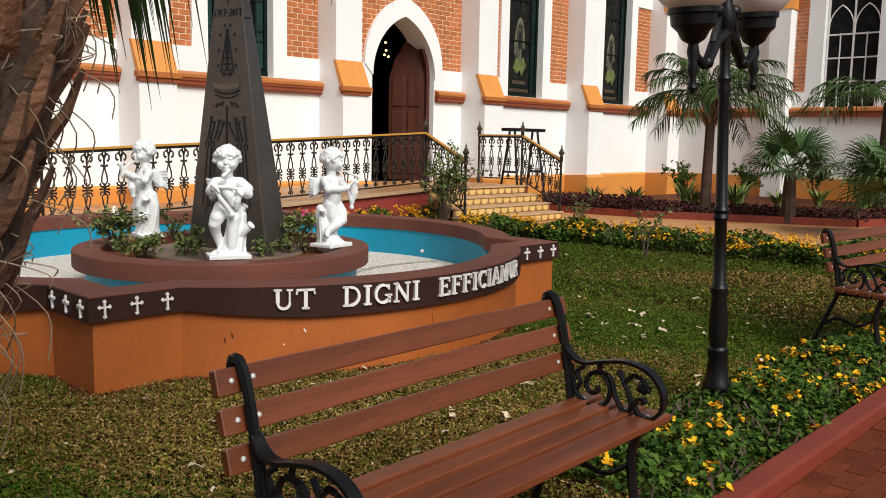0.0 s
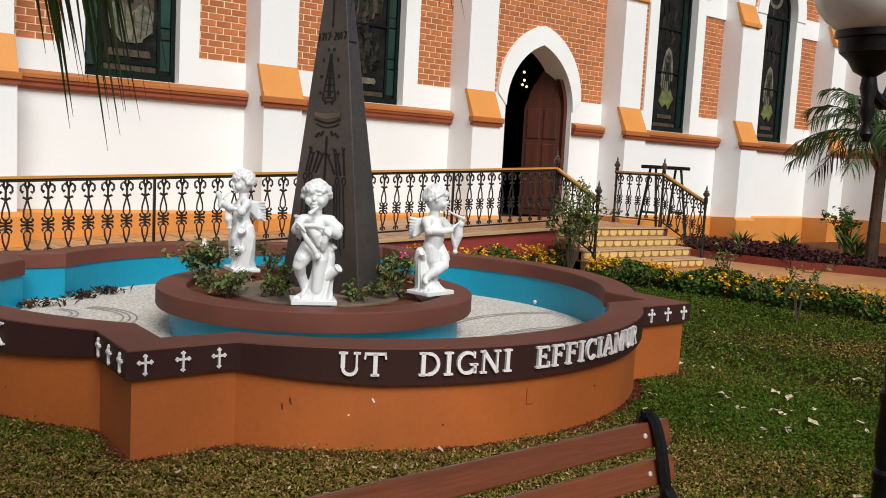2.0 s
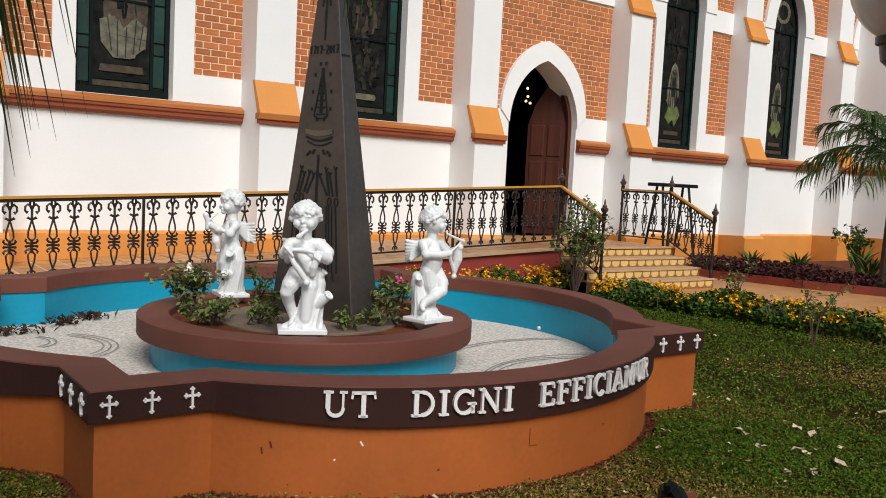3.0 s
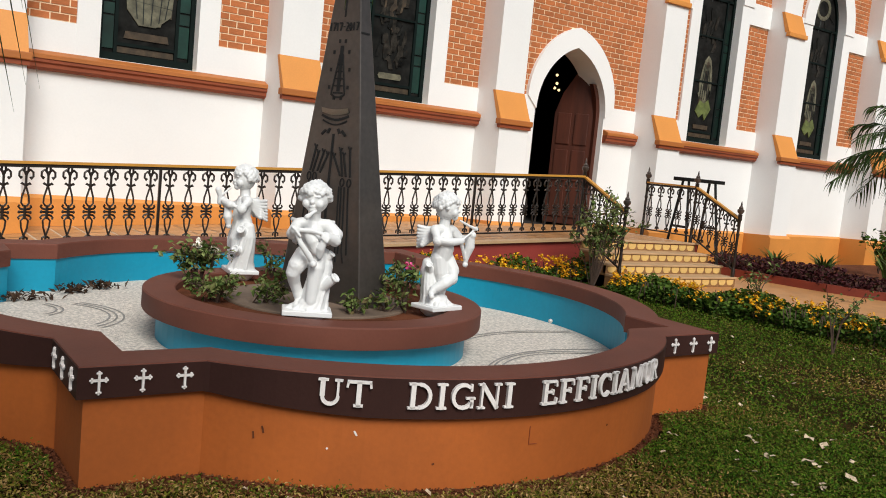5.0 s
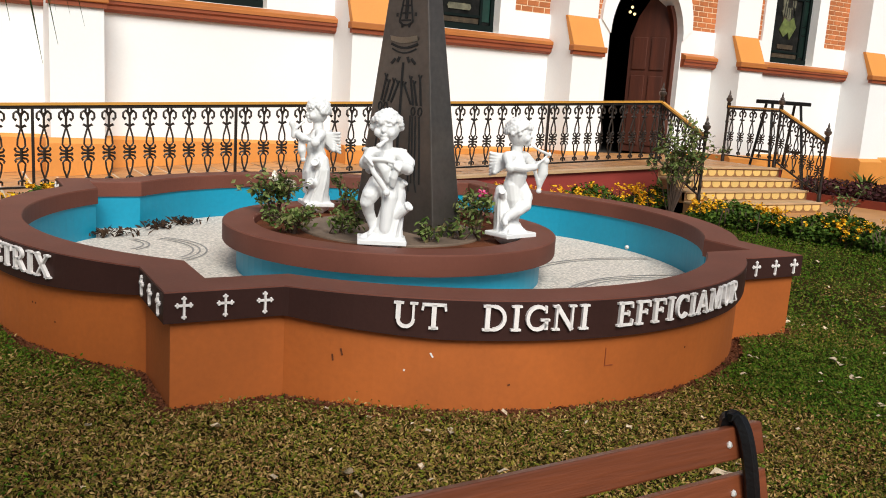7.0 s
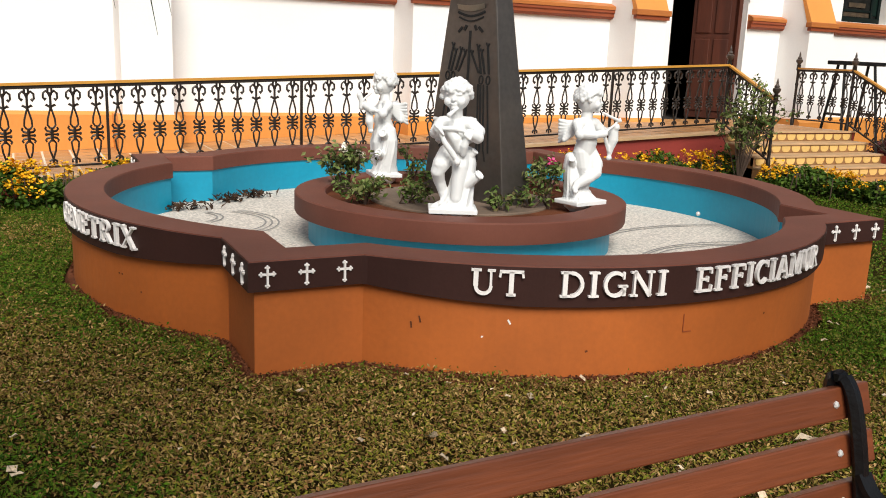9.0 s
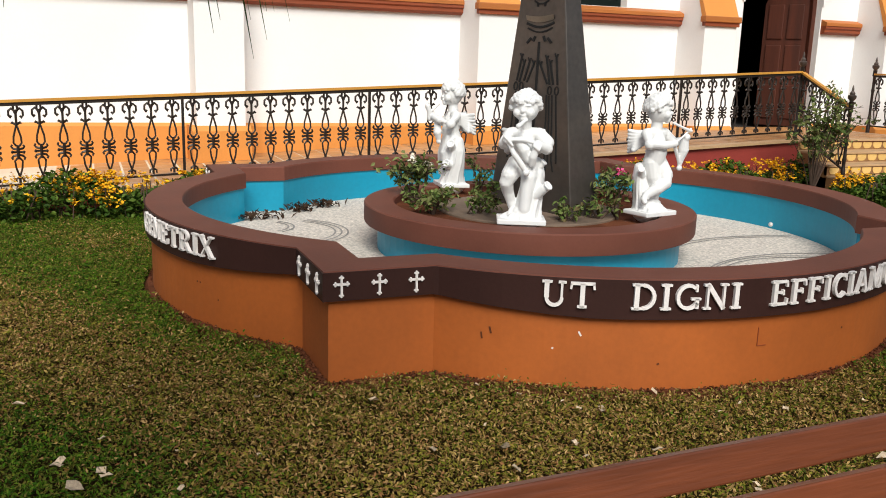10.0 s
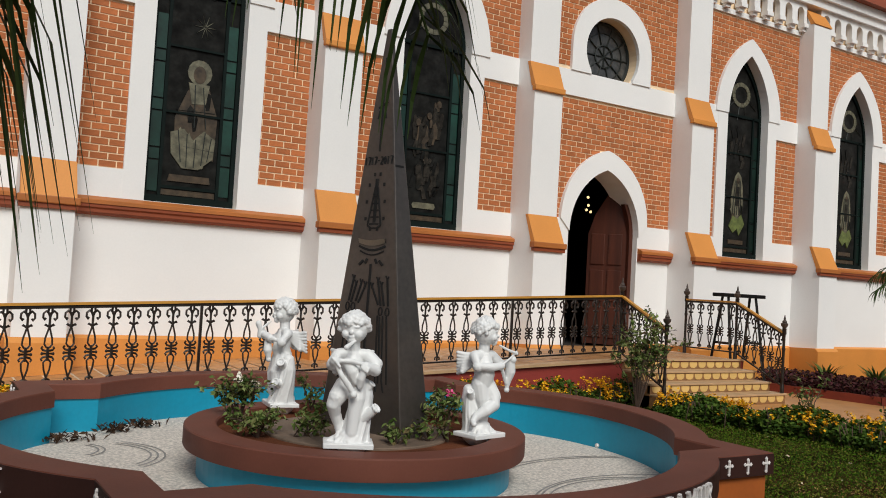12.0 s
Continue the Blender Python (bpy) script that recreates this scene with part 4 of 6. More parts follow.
def stained_window(name, xc, figure):
    """A pointed stained-glass window: frame, side strips of green panes, a dark middle light with pale figures."""
    w = thing(name, "dark green stained-glass window with pale glass figures", "window", pose(xc + SHIFT, 7.76, 0) @ Matrix.Diagonal((1.08, 1, 1, 1)), "stained-glass windows", "structure")
    bm = bmesh.new()
    o, i = pointed(0.555, 5.15, 6.35), pointed(0.50, 5.15, 6.22)
    for s in (1, -1):
        prism(bm, [(s * x, z) for x, z in [(0.555, 2.365)] + o + i[::-1] + [(0.50, 2.365)]], -0.04, 0.03)
        box(bm, min(s * .33, s * .37), max(s * .33, s * .37), -0.03, 0.03, 2.40, 5.2)
    box(bm, -0.555, 0.555, -0.045, 0.03, 2.362, 2.46)
    box(bm, -0.50, 0.50, -0.03, 0.03, 5.16, 5.21)
    box(bm, -0.335, 0.335, -0.025, 0.02, 2.56, 2.60)
    for z in (3.55, 4.42):
        box(bm, -0.335, 0.335, -0.028, 0.02, z, z + 0.03)
    part("window_frame", bm, mat("green_frame", (0.004, 0.009, 0.008), 0.6, 0.0, vary=0.25, bump=0.05, spec=0.12), w, "dark green metal frame")
    bm = bmesh.new()
    box(bm, -0.50, 0.50, 0.0, 0.012, 2.46, 5.2)
    tip = pointed(0.50, 5.15, 6.22)
    for s in (1, -1):
        prism(bm, [(s * x, z) for x, z in tip + [(0, 5.15)]], 0.0, 0.012)
    part("pane", bm, GLASS_DARK, w)
    for s in (1, -1):
        z = 2.50
        for k, h in enumerate((0.42, 0.16, 0.48, 0.16, 0.48, 0.16, 0.48)):
            bm = bmesh.new()
            a, c = sorted((s * 0.375, s * 0.495))
            box(bm, a, c, -0.012, 0.004, z + 0.012, z + h - 0.012)
            part("pane", bm, GLASS_GREEN if figure < 3 else GLASS_DEEP, w)
            z += h
    bm = bmesh.new()
    box(bm, -0.325, 0.325, -0.008, 0.004, 2.475, 2.55)
    part("pane", bm, GLASS_TAN, w, "brown patterned base strip")
    # round tracery light in the head
    bm = bmesh.new()
    for k in range(16):
        a0, a1 = 2 * math.pi * k / 16 + 0.02, 2 * math.pi * (k + 1) / 16 - 0.02
        prism(bm, [(r * math.cos(a), 5.62 + r * math.sin(a)) for r, a in ((0.17, a0), (0.25, a0), (0.25, a1), (0.17, a1))], -0.014, 0.004)
    part("roundel", bm, GLASS_PALE, w, "pale glass ring")
    bm = bmesh.new()
    for a in (-50, -10, 20, 60):
        tube(bm, [(0.25 * math.sin(radians(a)), -0.01, 5.62 - 0.25 * math.cos(radians(a))), (0.5 * math.sin(radians(a)), -0.01, 5.60 - 0.5 * math.cos(radians(a)))], 0.008, 4)
    part("lead", bm, LEAD, w)

    def blob(pts, material, y=-0.012):
        b2 = bmesh.new()
        prism(b2, pts, y, 0.004)
        part("glass_shape", b2, material, w, "flat coloured glass piece")

    def oval(cx, cz, rx, rz, n=14):
        return [(cx + rx * math.cos(2 * math.pi * k / n), cz + rz * math.sin(2 * math.pi * k / n)) for k in range(n)]

    rf = random.Random(40 + figure)

    def shards(cx, cz, rx, rz, n, tones):
        """Irregular pieces of glass gathered round a place."""
        for k in range(n):
            a, q = rf.uniform(0, 2 * math.pi), rf.random() ** 0.6
            x, z = cx + rx * q * math.cos(a), cz + rz * q * math.sin(a)
            w, h, lean = rf.uniform(.018, .05), rf.uniform(.05, .15), rf.uniform(-.05, .05)
            blob([(x - w, z - h), (x + w * rf.uniform(.4, 1), z - h * .9), (x + w + lean, z + h * rf.uniform(.2, .8)), (x + lean, z + h), (x - w * .8 + lean, z + h * rf.uniform(.3, .8))], tones[k % len(tones)], -0.012 - 0.0004 * k)

    if figure == 1:
        for a in range(0, 180, 36):
            dx, dz = 0.13 * math.cos(radians(a)), 0.16 * math.sin(radians(a))
            blob([(.08 - dx, 4.75 - dz), (.08 + .004, 4.75 - .006), (.08 + dx, 4.75 + dz), (.08 - .004, 4.75 + .006)], GLASS_PALE, -0.010)
        blob(oval(0.05, 4.13, 0.15, 0.17), GLASS_PALE)
        blob(oval(0.05, 4.10, 0.08, 0.12), GLASS_TAN, -0.016)
        blob([(-.08, 3.98), (.18, 3.98), (.14, 3.72), (-.03, 3.70)], GLASS_PALE, -0.017)
        blob([(-.20, 3.0), (.28, 2.98), (.30, 3.55), (.18, 3.92), (-.08, 3.88), (-.22, 3.5)], GLASS_TAN, -0.009)
        blob([(-.24, 3.02), (-.26, 3.30), (-.10, 3.36), (.02, 3.22), (.14, 3.36), (.29, 3.26), (.27, 3.0), (.10, 2.84), (-.10, 2.84)], GLASS_PALE, -0.019)
        blob([(-.26, 2.66), (.26, 2.66), (.24, 2.75), (-.24, 2.75)], GLASS_TAN, -0.015)
        for ax, az, bx, bz in ((-.17, 3.34, -.12, 2.92), (-.06, 3.30, -.05, 2.86), (.05, 3.24, .04, 2.86), (.16, 3.34, .13, 2.90), (.24, 3.28, .20, 2.96), (-.24, 3.14, .28, 3.10), (-.20, 3.60, .26, 3.62), (.0, 3.96, .02, 3.40), (.10, 3.94, .16, 3.40)):
            blob([(ax - .006, az), (ax + .006, az), (bx + .006, bz), (bx - .006, bz - .005)], LEAD, -0.021)
        shards(0.02, 3.12, .20, .22, 12, (GLASS_PALE, GLASS_TAN, GLASS_PALE))
        shards(0.05, 3.62, .16, .2, 8, (GLASS_TAN, GLASS_DARK))
    elif figure == 2:
        shards(0.0, 3.15, .24, .35, 26, (GLASS_DUSK, GLASS_DARK, GLASS_DUSK))
        shards(-.10, 3.75, .15, .3, 22, (GLASS_DUSK, GLASS_DUSK, GLASS_TAN, GLASS_DARK))
        shards(.14, 4.05, .12, .3, 18, (GLASS_DUSK, GLASS_TAN, GLASS_DUSK))
        for cx, cz in ((-.16, 3.98), (.02, 4.10), (.17, 4.30)):
            blob(oval(cx, cz, .038, .055), GLASS_TAN, -0.021)
        blob([(-.17, 2.66), (.17, 2.66), (.19, 2.70), (.17, 2.75), (-.17, 2.75), (-.19, 2.70)], GLASS_PALE, -0.015)
    else:
        veil = [(-.13, 3.22), (-.17, 3.50), (-.12, 3.80), (-.07, 3.98), (.01, 4.08), (.09, 4.00), (.14, 3.82), (.17, 3.52), (.14, 3.25), (.0, 3.12)]
        blob(veil, GLASS_PALE)
        blob(oval(0.01, 3.90, 0.045, 0.065), GLASS_TAN, -0.017)
        blob([(-.05, 3.40), (.07, 3.40), (.06, 3.78), (-.03, 3.78)], GLASS_DUSK, -0.016)
        blob([(-.20, 2.98), (-.10, 3.20), (.02, 3.14), (.13, 3.24), (.22, 3.05), (.08, 2.82), (.02, 2.95), (-.08, 2.86)], GLASS_LIME, -0.018)
        for k in range(5):
            x = -.12 + .06 * k
            blob([(x - .005, 3.22), (x + .005, 3.22), (x * .55 + .005, 3.90), (x * .55 - .004, 3.90)], LEAD, -0.020)
        shards(0.0, 3.30, .15, .2, 7, (GLASS_PALE, GLASS_DUSK, GLASS_TAN))
        shards(0.0, 4.55, .22, .4, 12, (GLASS_DUSK, GLASS_DARK))
        blob([(-.20, 2.64), (.20, 2.64), (.20, 2.72), (-.20, 2.72)], GLASS_TAN, -0.015)
    return w


made = 0
for k, xc in enumerate(BAYS):
    if abs(xc - DOOR_BAY) < 0.1:
        continue
    made += 1
    stained_window("window_%d" % made, xc, {4: 1, 5: 2}.get(k, 3))

# transept, standing forward at the far end
TX = 19.6
bm = bmesh.new()
curve = pointed(0.62, 5.15, 6.4)
right = [(3.2, 0.0), (3.2, 9.4), (0, 9.4)] + curve[::-1] + [(0.62, 2.36), (0, 2.36), (0, 0.0)]
for s in (1, -1):
    prism(bm, [(3.05 + s * y, z) for y, z in right], TX, TX + 0.45, "x")
box(bm, TX, TX + 0.45, 6.25, 8.0, 0.0, 9.4)
box(bm, TX + 0.45, TX + 8.0, -0.15, 0.3, 0.0, 9.4)
box(bm, TX + 7.6, TX + 8.0, 0.3, 8.0, 0.0, 9.4)
box(bm, TX, TX + 8.0, -0.15, 8.0, 9.4, 9.6)
wall_transept = tagged(part("wall_transept", bm, WHITE), "white plastered transept wall standing forward", "wall", kind="structure")
bm = bmesh.new()
prism(bm, [(TX, 2.355), (TX - .115, 2.31), (TX - .125, 2.255), (TX, 2.255)], -0.15, 7.4)
part("sill_ledge", bm, LEDGE, wall_transept)
bm = bmesh.new()
box(bm, TX - 0.10, TX, -0.15, 7.4, 2.12, 2.254)
part("ledge_moulding", bm, RUST, wall_transept)
bm = bmesh.new()
box(bm, TX - 0.06, TX, -0.15, 7.4, 0.0, 0.64)
part("base_course", bm, OCHRE, wall_transept)
bm = bmesh.new()
box(bm, TX - 0.35, TX, 4.35, 4.85, 0.0, 4.7)
part("pilaster", bm, WHITE, wall_transept)
bm = bmesh.new()
prism(bm, [(TX, 5.2), (TX - 0.37, 4.7), (TX, 4.7)], 4.32, 4.88)
part("sloping_cap", bm, OCHRE, wall_transept)
verts, faces = [], []
for k in range(48):
    for y0, y1 in ((1.55, 1.64), (1.655, 1.86), (4.05, 4.14), (4.155, 4.33)) if k % 2 else ((1.55, 1.74), (1.755, 1.86), (4.05, 4.24), (4.255, 4.33)):
        o, z = len(verts), 2.74 + 0.09 * k
        for x in (TX - 0.012, TX + 0.01):
            verts += [(x, y0, z), (x, y1, z), (x, y1, z + 0.073), (x, y0, z + 0.073)]
        faces += [[o + 3, o + 2, o + 1, o], [o, o + 1, o + 5, o + 4], [o + 1, o + 2, o + 6, o + 5], [o + 2, o + 3, o + 7, o + 6], [o + 3, o, o + 4, o + 7]]
tagged(raw("brick_rest", verts, faces, BRICKS, wall_transept), "narrow strips of orange-red bricks", kind="stuff")
wt = thing("window_transept", "tall pointed window with pale lattice bars", "window", pose(TX + 0.2, 3.05, 0), kind="structure")
bm = bmesh.new()
box(bm, 0.0, 0.012, -0.62, 0.62, 2.36, 5.2)
for s in (1, -1):
    prism(bm, [(s * y, z) for y, z in curve + [(0, 5.15)]], 0.0, 0.012, "x")
part("pane", bm, GLASS_DARK, wt)
for z in (2.95, 3.50, 4.05):
    bm = bmesh.new()
    box(bm, -0.03, 0.0, -0.62, 0.62, z, z + 0.035)
    part("lattice_bar", bm, LETTER, wt)
for y in (-0.59, 0.0, 0.59):
    bm = bmesh.new()
    box(bm, -0.034, -0.002, y - 0.02, y + 0.02, 2.36, 5.3)
    part("lattice_bar", bm, LETTER, wt)
for y in (-0.3, 0.3):
    bm = bmesh.new()
    box(bm, -0.028, -0.002, y - 0.012, y + 0.012, 2.36, 4.1)
    part("lattice_bar", bm, LETTER, wt)
    for s in (-1, 1):
        bm = bmesh.new()
        tube(bm, [(-0.015, y + s * u, z) for u, z in [(0.28, 4.06)] + pointed(0.28, 4.25, 4.75, 6)], 0.016, 5)
        part("lattice_bar", bm, LETTER, wt)

# room behind the wall, closed; its gloom is put into a near-black colour
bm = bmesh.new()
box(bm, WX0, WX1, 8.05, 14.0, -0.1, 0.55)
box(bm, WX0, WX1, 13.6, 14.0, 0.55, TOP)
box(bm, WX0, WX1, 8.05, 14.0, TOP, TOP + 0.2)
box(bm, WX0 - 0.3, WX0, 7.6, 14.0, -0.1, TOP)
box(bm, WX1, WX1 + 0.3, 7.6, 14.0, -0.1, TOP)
tagged(part("wall_inner", bm, ROOM_SHADE), "church interior, its shade put into a near-black colour", "wall", kind="structure")
bm = bmesh.new()
prism(bm, [(7.1, 8.05), (14.2, 8.05), (14.2, 8.9), (10.6, 11.5)], WX0 - 0.4, WX1 + 0.4, "x")
tagged(part("roof", bm, RUST), "tiled church roof above the cornice", "roof", kind="structure")

# door: white arch reveal, one leaf folded inwards
door = thing("door_1", "open varnished wooden church door with raised panels", "door", pose(DOOR_BAY, 7.72, 0.6), kind="structure")
leaf = part("door_leaf", (lambda b: (prism(b, [(0.0, 0.0), (0.74, 0.0), (0.74, 2.0), (0.62, 2.35), (0.40, 2.70), (0.0, 3.0)], -0.03, 0.03), b)[1])(bmesh.new()), DOORWOOD, door)
leaf.matrix_basis = pose(0.75, 0.03, 0, 0, 0, 120) @ Matrix.Diagonal((0.98, 1, 1, 1))
for zz in (0.12, 0.78, 1.44):
    for xx in (0.08, 0.41):
        bm = bmesh.new()
        box(bm, xx, xx + 0.26, 0.03, 0.05, zz, zz + 0.56)
        part("door_panel", bm, DOORWOOD, leaf, bevel=0.012)
bm = bmesh.new()
prism(bm, [(0.80, 0.0), (0.80, 1.95)] + pointed(0.80, 1.95, 3.05)[1:6] + [(x - 0.08, z) for x, z in pointed(0.80, 1.95, 3.05)[1:6]][::-1] + [(0.72, 1.95), (0.72, 0.0)], -0.05, 0.05)
part("door_frame", bm, DOORWOOD, door)
chandelier = thing("ceiling_lamp", "small lit lamp hanging in the dark church", "lamp", pose(11.40, 10.2, 3.36))
for dx, dz in ((0, 0), (-0.05, -0.10), (0.07, -0.13), (-0.02, 0.17)):
    bm = bmesh.new()
    ball(bm, (dx, 0, dz), 0.030, 2)
    part("bulb", bm, BULB, chandelier)
bm = bmesh.new()
tube(bm, [(0, 0, 0.2), (0, 0, 5.0)], 0.01, 5)
tube(bm, [(-.16, 0, -.05), (0, 0, -.12), (.15, 0, -.08)], 0.012, 5)
part("lamp_stem", bm, BRONZE, chandelier)

# round window over the door
rose = thing("window_rose", "round dark wheel window with iron spokes", "window", pose(DOOR_BAY + 0.02, 7.82, 5.71), kind="structure")
bm = bmesh.new()
prism(bm, [(0.62 * math.cos(2 * math.pi * k / 40), 0.62 * math.sin(2 * math.pi * k / 40)) for k in range(40)], 0.0, 0.012)
part("pane", bm, mat("wheel_glass", (0.06, 0.06, 0.058), 0.25, vary=0.4, scale=7, fine=20, bump=0.1), rose)
bm = bmesh.new()
for k in range(10):
    a = 2 * math.pi * k / 10
    tube(bm, [(0.2 * math.cos(a), -0.012, 0.2 * math.sin(a)), (0.6 * math.cos(a), -0.012, 0.6 * math.sin(a))], 0.014, 5)
for r, t in ((0.2, 0.016), (0.42, 0.010), (0.585, 0.03)):
    tube(bm, [(r * math.cos(2 * math.pi * k / 36), -0.012, r * math.sin(2 * math.pi * k / 36)) for k in range(37)], t, 5)
for a in (0, 90, 45, 135):
    tube(bm, [(-.2 * math.cos(radians(a)), -.012, -.2 * math.sin(radians(a))), (.2 * math.cos(radians(a)), -.012, .2 * math.sin(radians(a)))], 0.012, 5)
part("wheel_tracery", bm, LEAD, rose)


# ---- ramp, landing and steps ----
def ramp_z(x):
    return 0.225 + 0.0525 * x


XL, XR, YT = 7.76, 10.19, 5.20
bm = bmesh.new()
prism(bm, [(-4.4, -0.1), (XL, -0.1), (XL, 0.595), (-4.4, 0.0)], YT, 7.50)
box(bm, XL, XR + 0.1, YT, 7.50, -0.1, 0.60)
tagged(part("ramp", bm, RED_WALL), "maroon painted ramp and landing in front of the door", "ramp", kind="structure")
bm = bmesh.new()
prism(bm, [(-4.4, 0.0), (XL, 0.596), (XL, 0.63), (-4.4, 0.03)], YT - 0.05, YT + 0.10)
box(bm, XL + 0.001, XR + 0.12, YT - 0.03, YT + 0.10, 0.601, 0.625)
tagged(part("ramp_edge", bm, STEP), "pale stone edge strip of the ramp", "edging", kind="structure")
bm = bmesh.new()
bmg = bmesh.new()
for x in np.arange(-4.2, XR, 0.3):
    for y in np.arange(YT + 0.11, 7.45, 0.3):
        z0, z1 = (ramp_z(x) + 0.0, ramp_z(x + 0.29)) if x < XL - 0.3 else (0.615, 0.615)
        y1 = min(y + 0.276, 7.48)
        v = [bm.verts.new(p) for p in ((x, y, z0), (x + 0.276, y, z1), (x + 0.276, y1, z1), (x, y1, z0))]
        bm.faces.new(v)
prism(bmg, [(-4.4, 0.0), (XL, 0.597), (XL, 0.608), (-4.4, 0.003)], YT + 0.10, 7.49)
box(bmg, XL, XR + 0.1, YT + 0.10, 7.49, 0.601, 0.610)
floor_tiles = tagged(part("floor_ramp", bmg, GROUT), "tan tiled ramp floor", "floor", kind="structure")
tagged(part("floor_tile", bm, TILE, floor_tiles), kind="stuff")

steps = thing("steps", "tan stone steps with yellow scalloped riser tiles", "stairs", kind="structure")
scal = None
for k in range(4):
    top = 0.62 - 0.135 * (k + 1) + 0.0
    y0 = YT - 0.27 * (k + 1)
    if k < 3:
        bm = bmesh.new()
        box(bm, XL, XR + 0.05, y0, YT, -0.1, top - 0.03)
        part("step_body", bm, RISER, steps)
        bm = bmesh.new()
        box(bm, XL, XR + 0.06, y0 - 0.025, y0 + 0.27, top - 0.029, top)
        part("tread", bm, STEP, steps, bevel=0.006)
    ry = y0 + 0.27 - 0.004
    bm = bmesh.new()
    box(bm, XL, XR + 0.05, ry + 0.0005, ry + 0.05, top, top + 0.105)
    part("riser", bm, RISER, steps)
    for j in range(13):
        if scal is None:
            b = bmesh.new()
            prism(b, [(-0.078, 0.085), (0.078, 0.085), (0.078, 0.045), (0.062, 0.016), (0.03, 0.002), (-0.03, 0.002), (-0.062, 0.016), (-0.078, 0.045)], -0.006, 0.004)
            scal = mesh_of("riser_tile", b, SCALLOP)
        ob = new("riser_tile", scal)
        ob.parent = steps
        ob.location = (XL + 0.11 + 0.187 * j, ry, top + 0.012)


# ---- iron railings ----
def baluster_mesh():
    """One cast baluster, 0.70 high: a horned head, a long lozenge, a knot, and a lower lozenge."""
    b = bmesh.new()
    w = 0.011
    for s in (-1, 1):
        tube(b, [(0, 0, .62), (s * .020, 0, .665), (s * .016, 0, .71)], 0.0125, 5)
        tube(b, [(0, 0, .645), (s * .040, 0, .672), (s * .066, 0, .650), (s * .068, 0, .612), (s * .050, 0, .590), (s * .040, 0, .608)], 0.0125, 5)
        tube(b, [(0, 0, .525), (s * .040, 0, .548), (s * .046, 0, .535)], 0.0120, 5)
        tube(b, [(0, 0, .53), (s * .034, 0, .42), (s * .038, 0, .365), (s * .014, 0, .335)], 0.0105, 5)
        for z, up in ((.325, 1), (.235, -1)):
            tube(b, [(s * .010, 0, z - up * .02), (s * .046, 0, z - up * .012), (s * .062, 0, z + up * .006), (s * .050, 0, z + up * .022)], 0.0115, 5)
        ball(b, (s * .054, 0, .280), .017, 1)
        tube(b, [(s * .010, 0, .228), (s * .036, 0, .200), (s * .028, 0, .135), (0, 0, .055)], 0.0105, 5)
        tube(b, [(0, 0, .055), (s * .034, 0, .038), (s * .034, 0, .012)], 0.0110, 5)
    tube(b, [(0, 0, .66), (0, 0, .53)], 0.0135, 5)
    tube(b, [(-.058, 0, .28), (.058, 0, .28)], 0.0105, 5)
    tube(b, [(0, 0, .345), (0, 0, .215)], 0.0165, 5)
    tube(b, [(0, 0, .06), (0, 0, .0)], 0.0135, 5)
    ball(b, (0, 0, .545), .016, 1)
    return mesh_of("baluster", b, BRONZE)


BAL = baluster_mesh()


def newel(name_parent, x, y, z, h=0.98):
    b = bmesh.new()
    lathe(b, [(.030, 0), (.030, .10), (.022, .12), (.022, .2), (.028, .22), (.020, .25), (.020, h * .62), (.028, h * .65), (.020, h * .68), (.022, h - .14), (.034, h - .12), (.030, h - .06), (.034, h - .04)], 12, (x, y), z)
    part("post", b, BRONZE, name_parent, smooth=True)
    b = bmesh.new()
    lathe(b, [(.018, h - .04), (.050, h + .0), (.052, h + .03), (.030, h + .045), (.034, h + .06), (.014, h + .09), (.016, h + .105), (.006, h + .15), (.002, h + .16)], 12, (x, y), z)
    part("finial", b, FINIAL, name_parent, "turned urn finial", smooth=True)


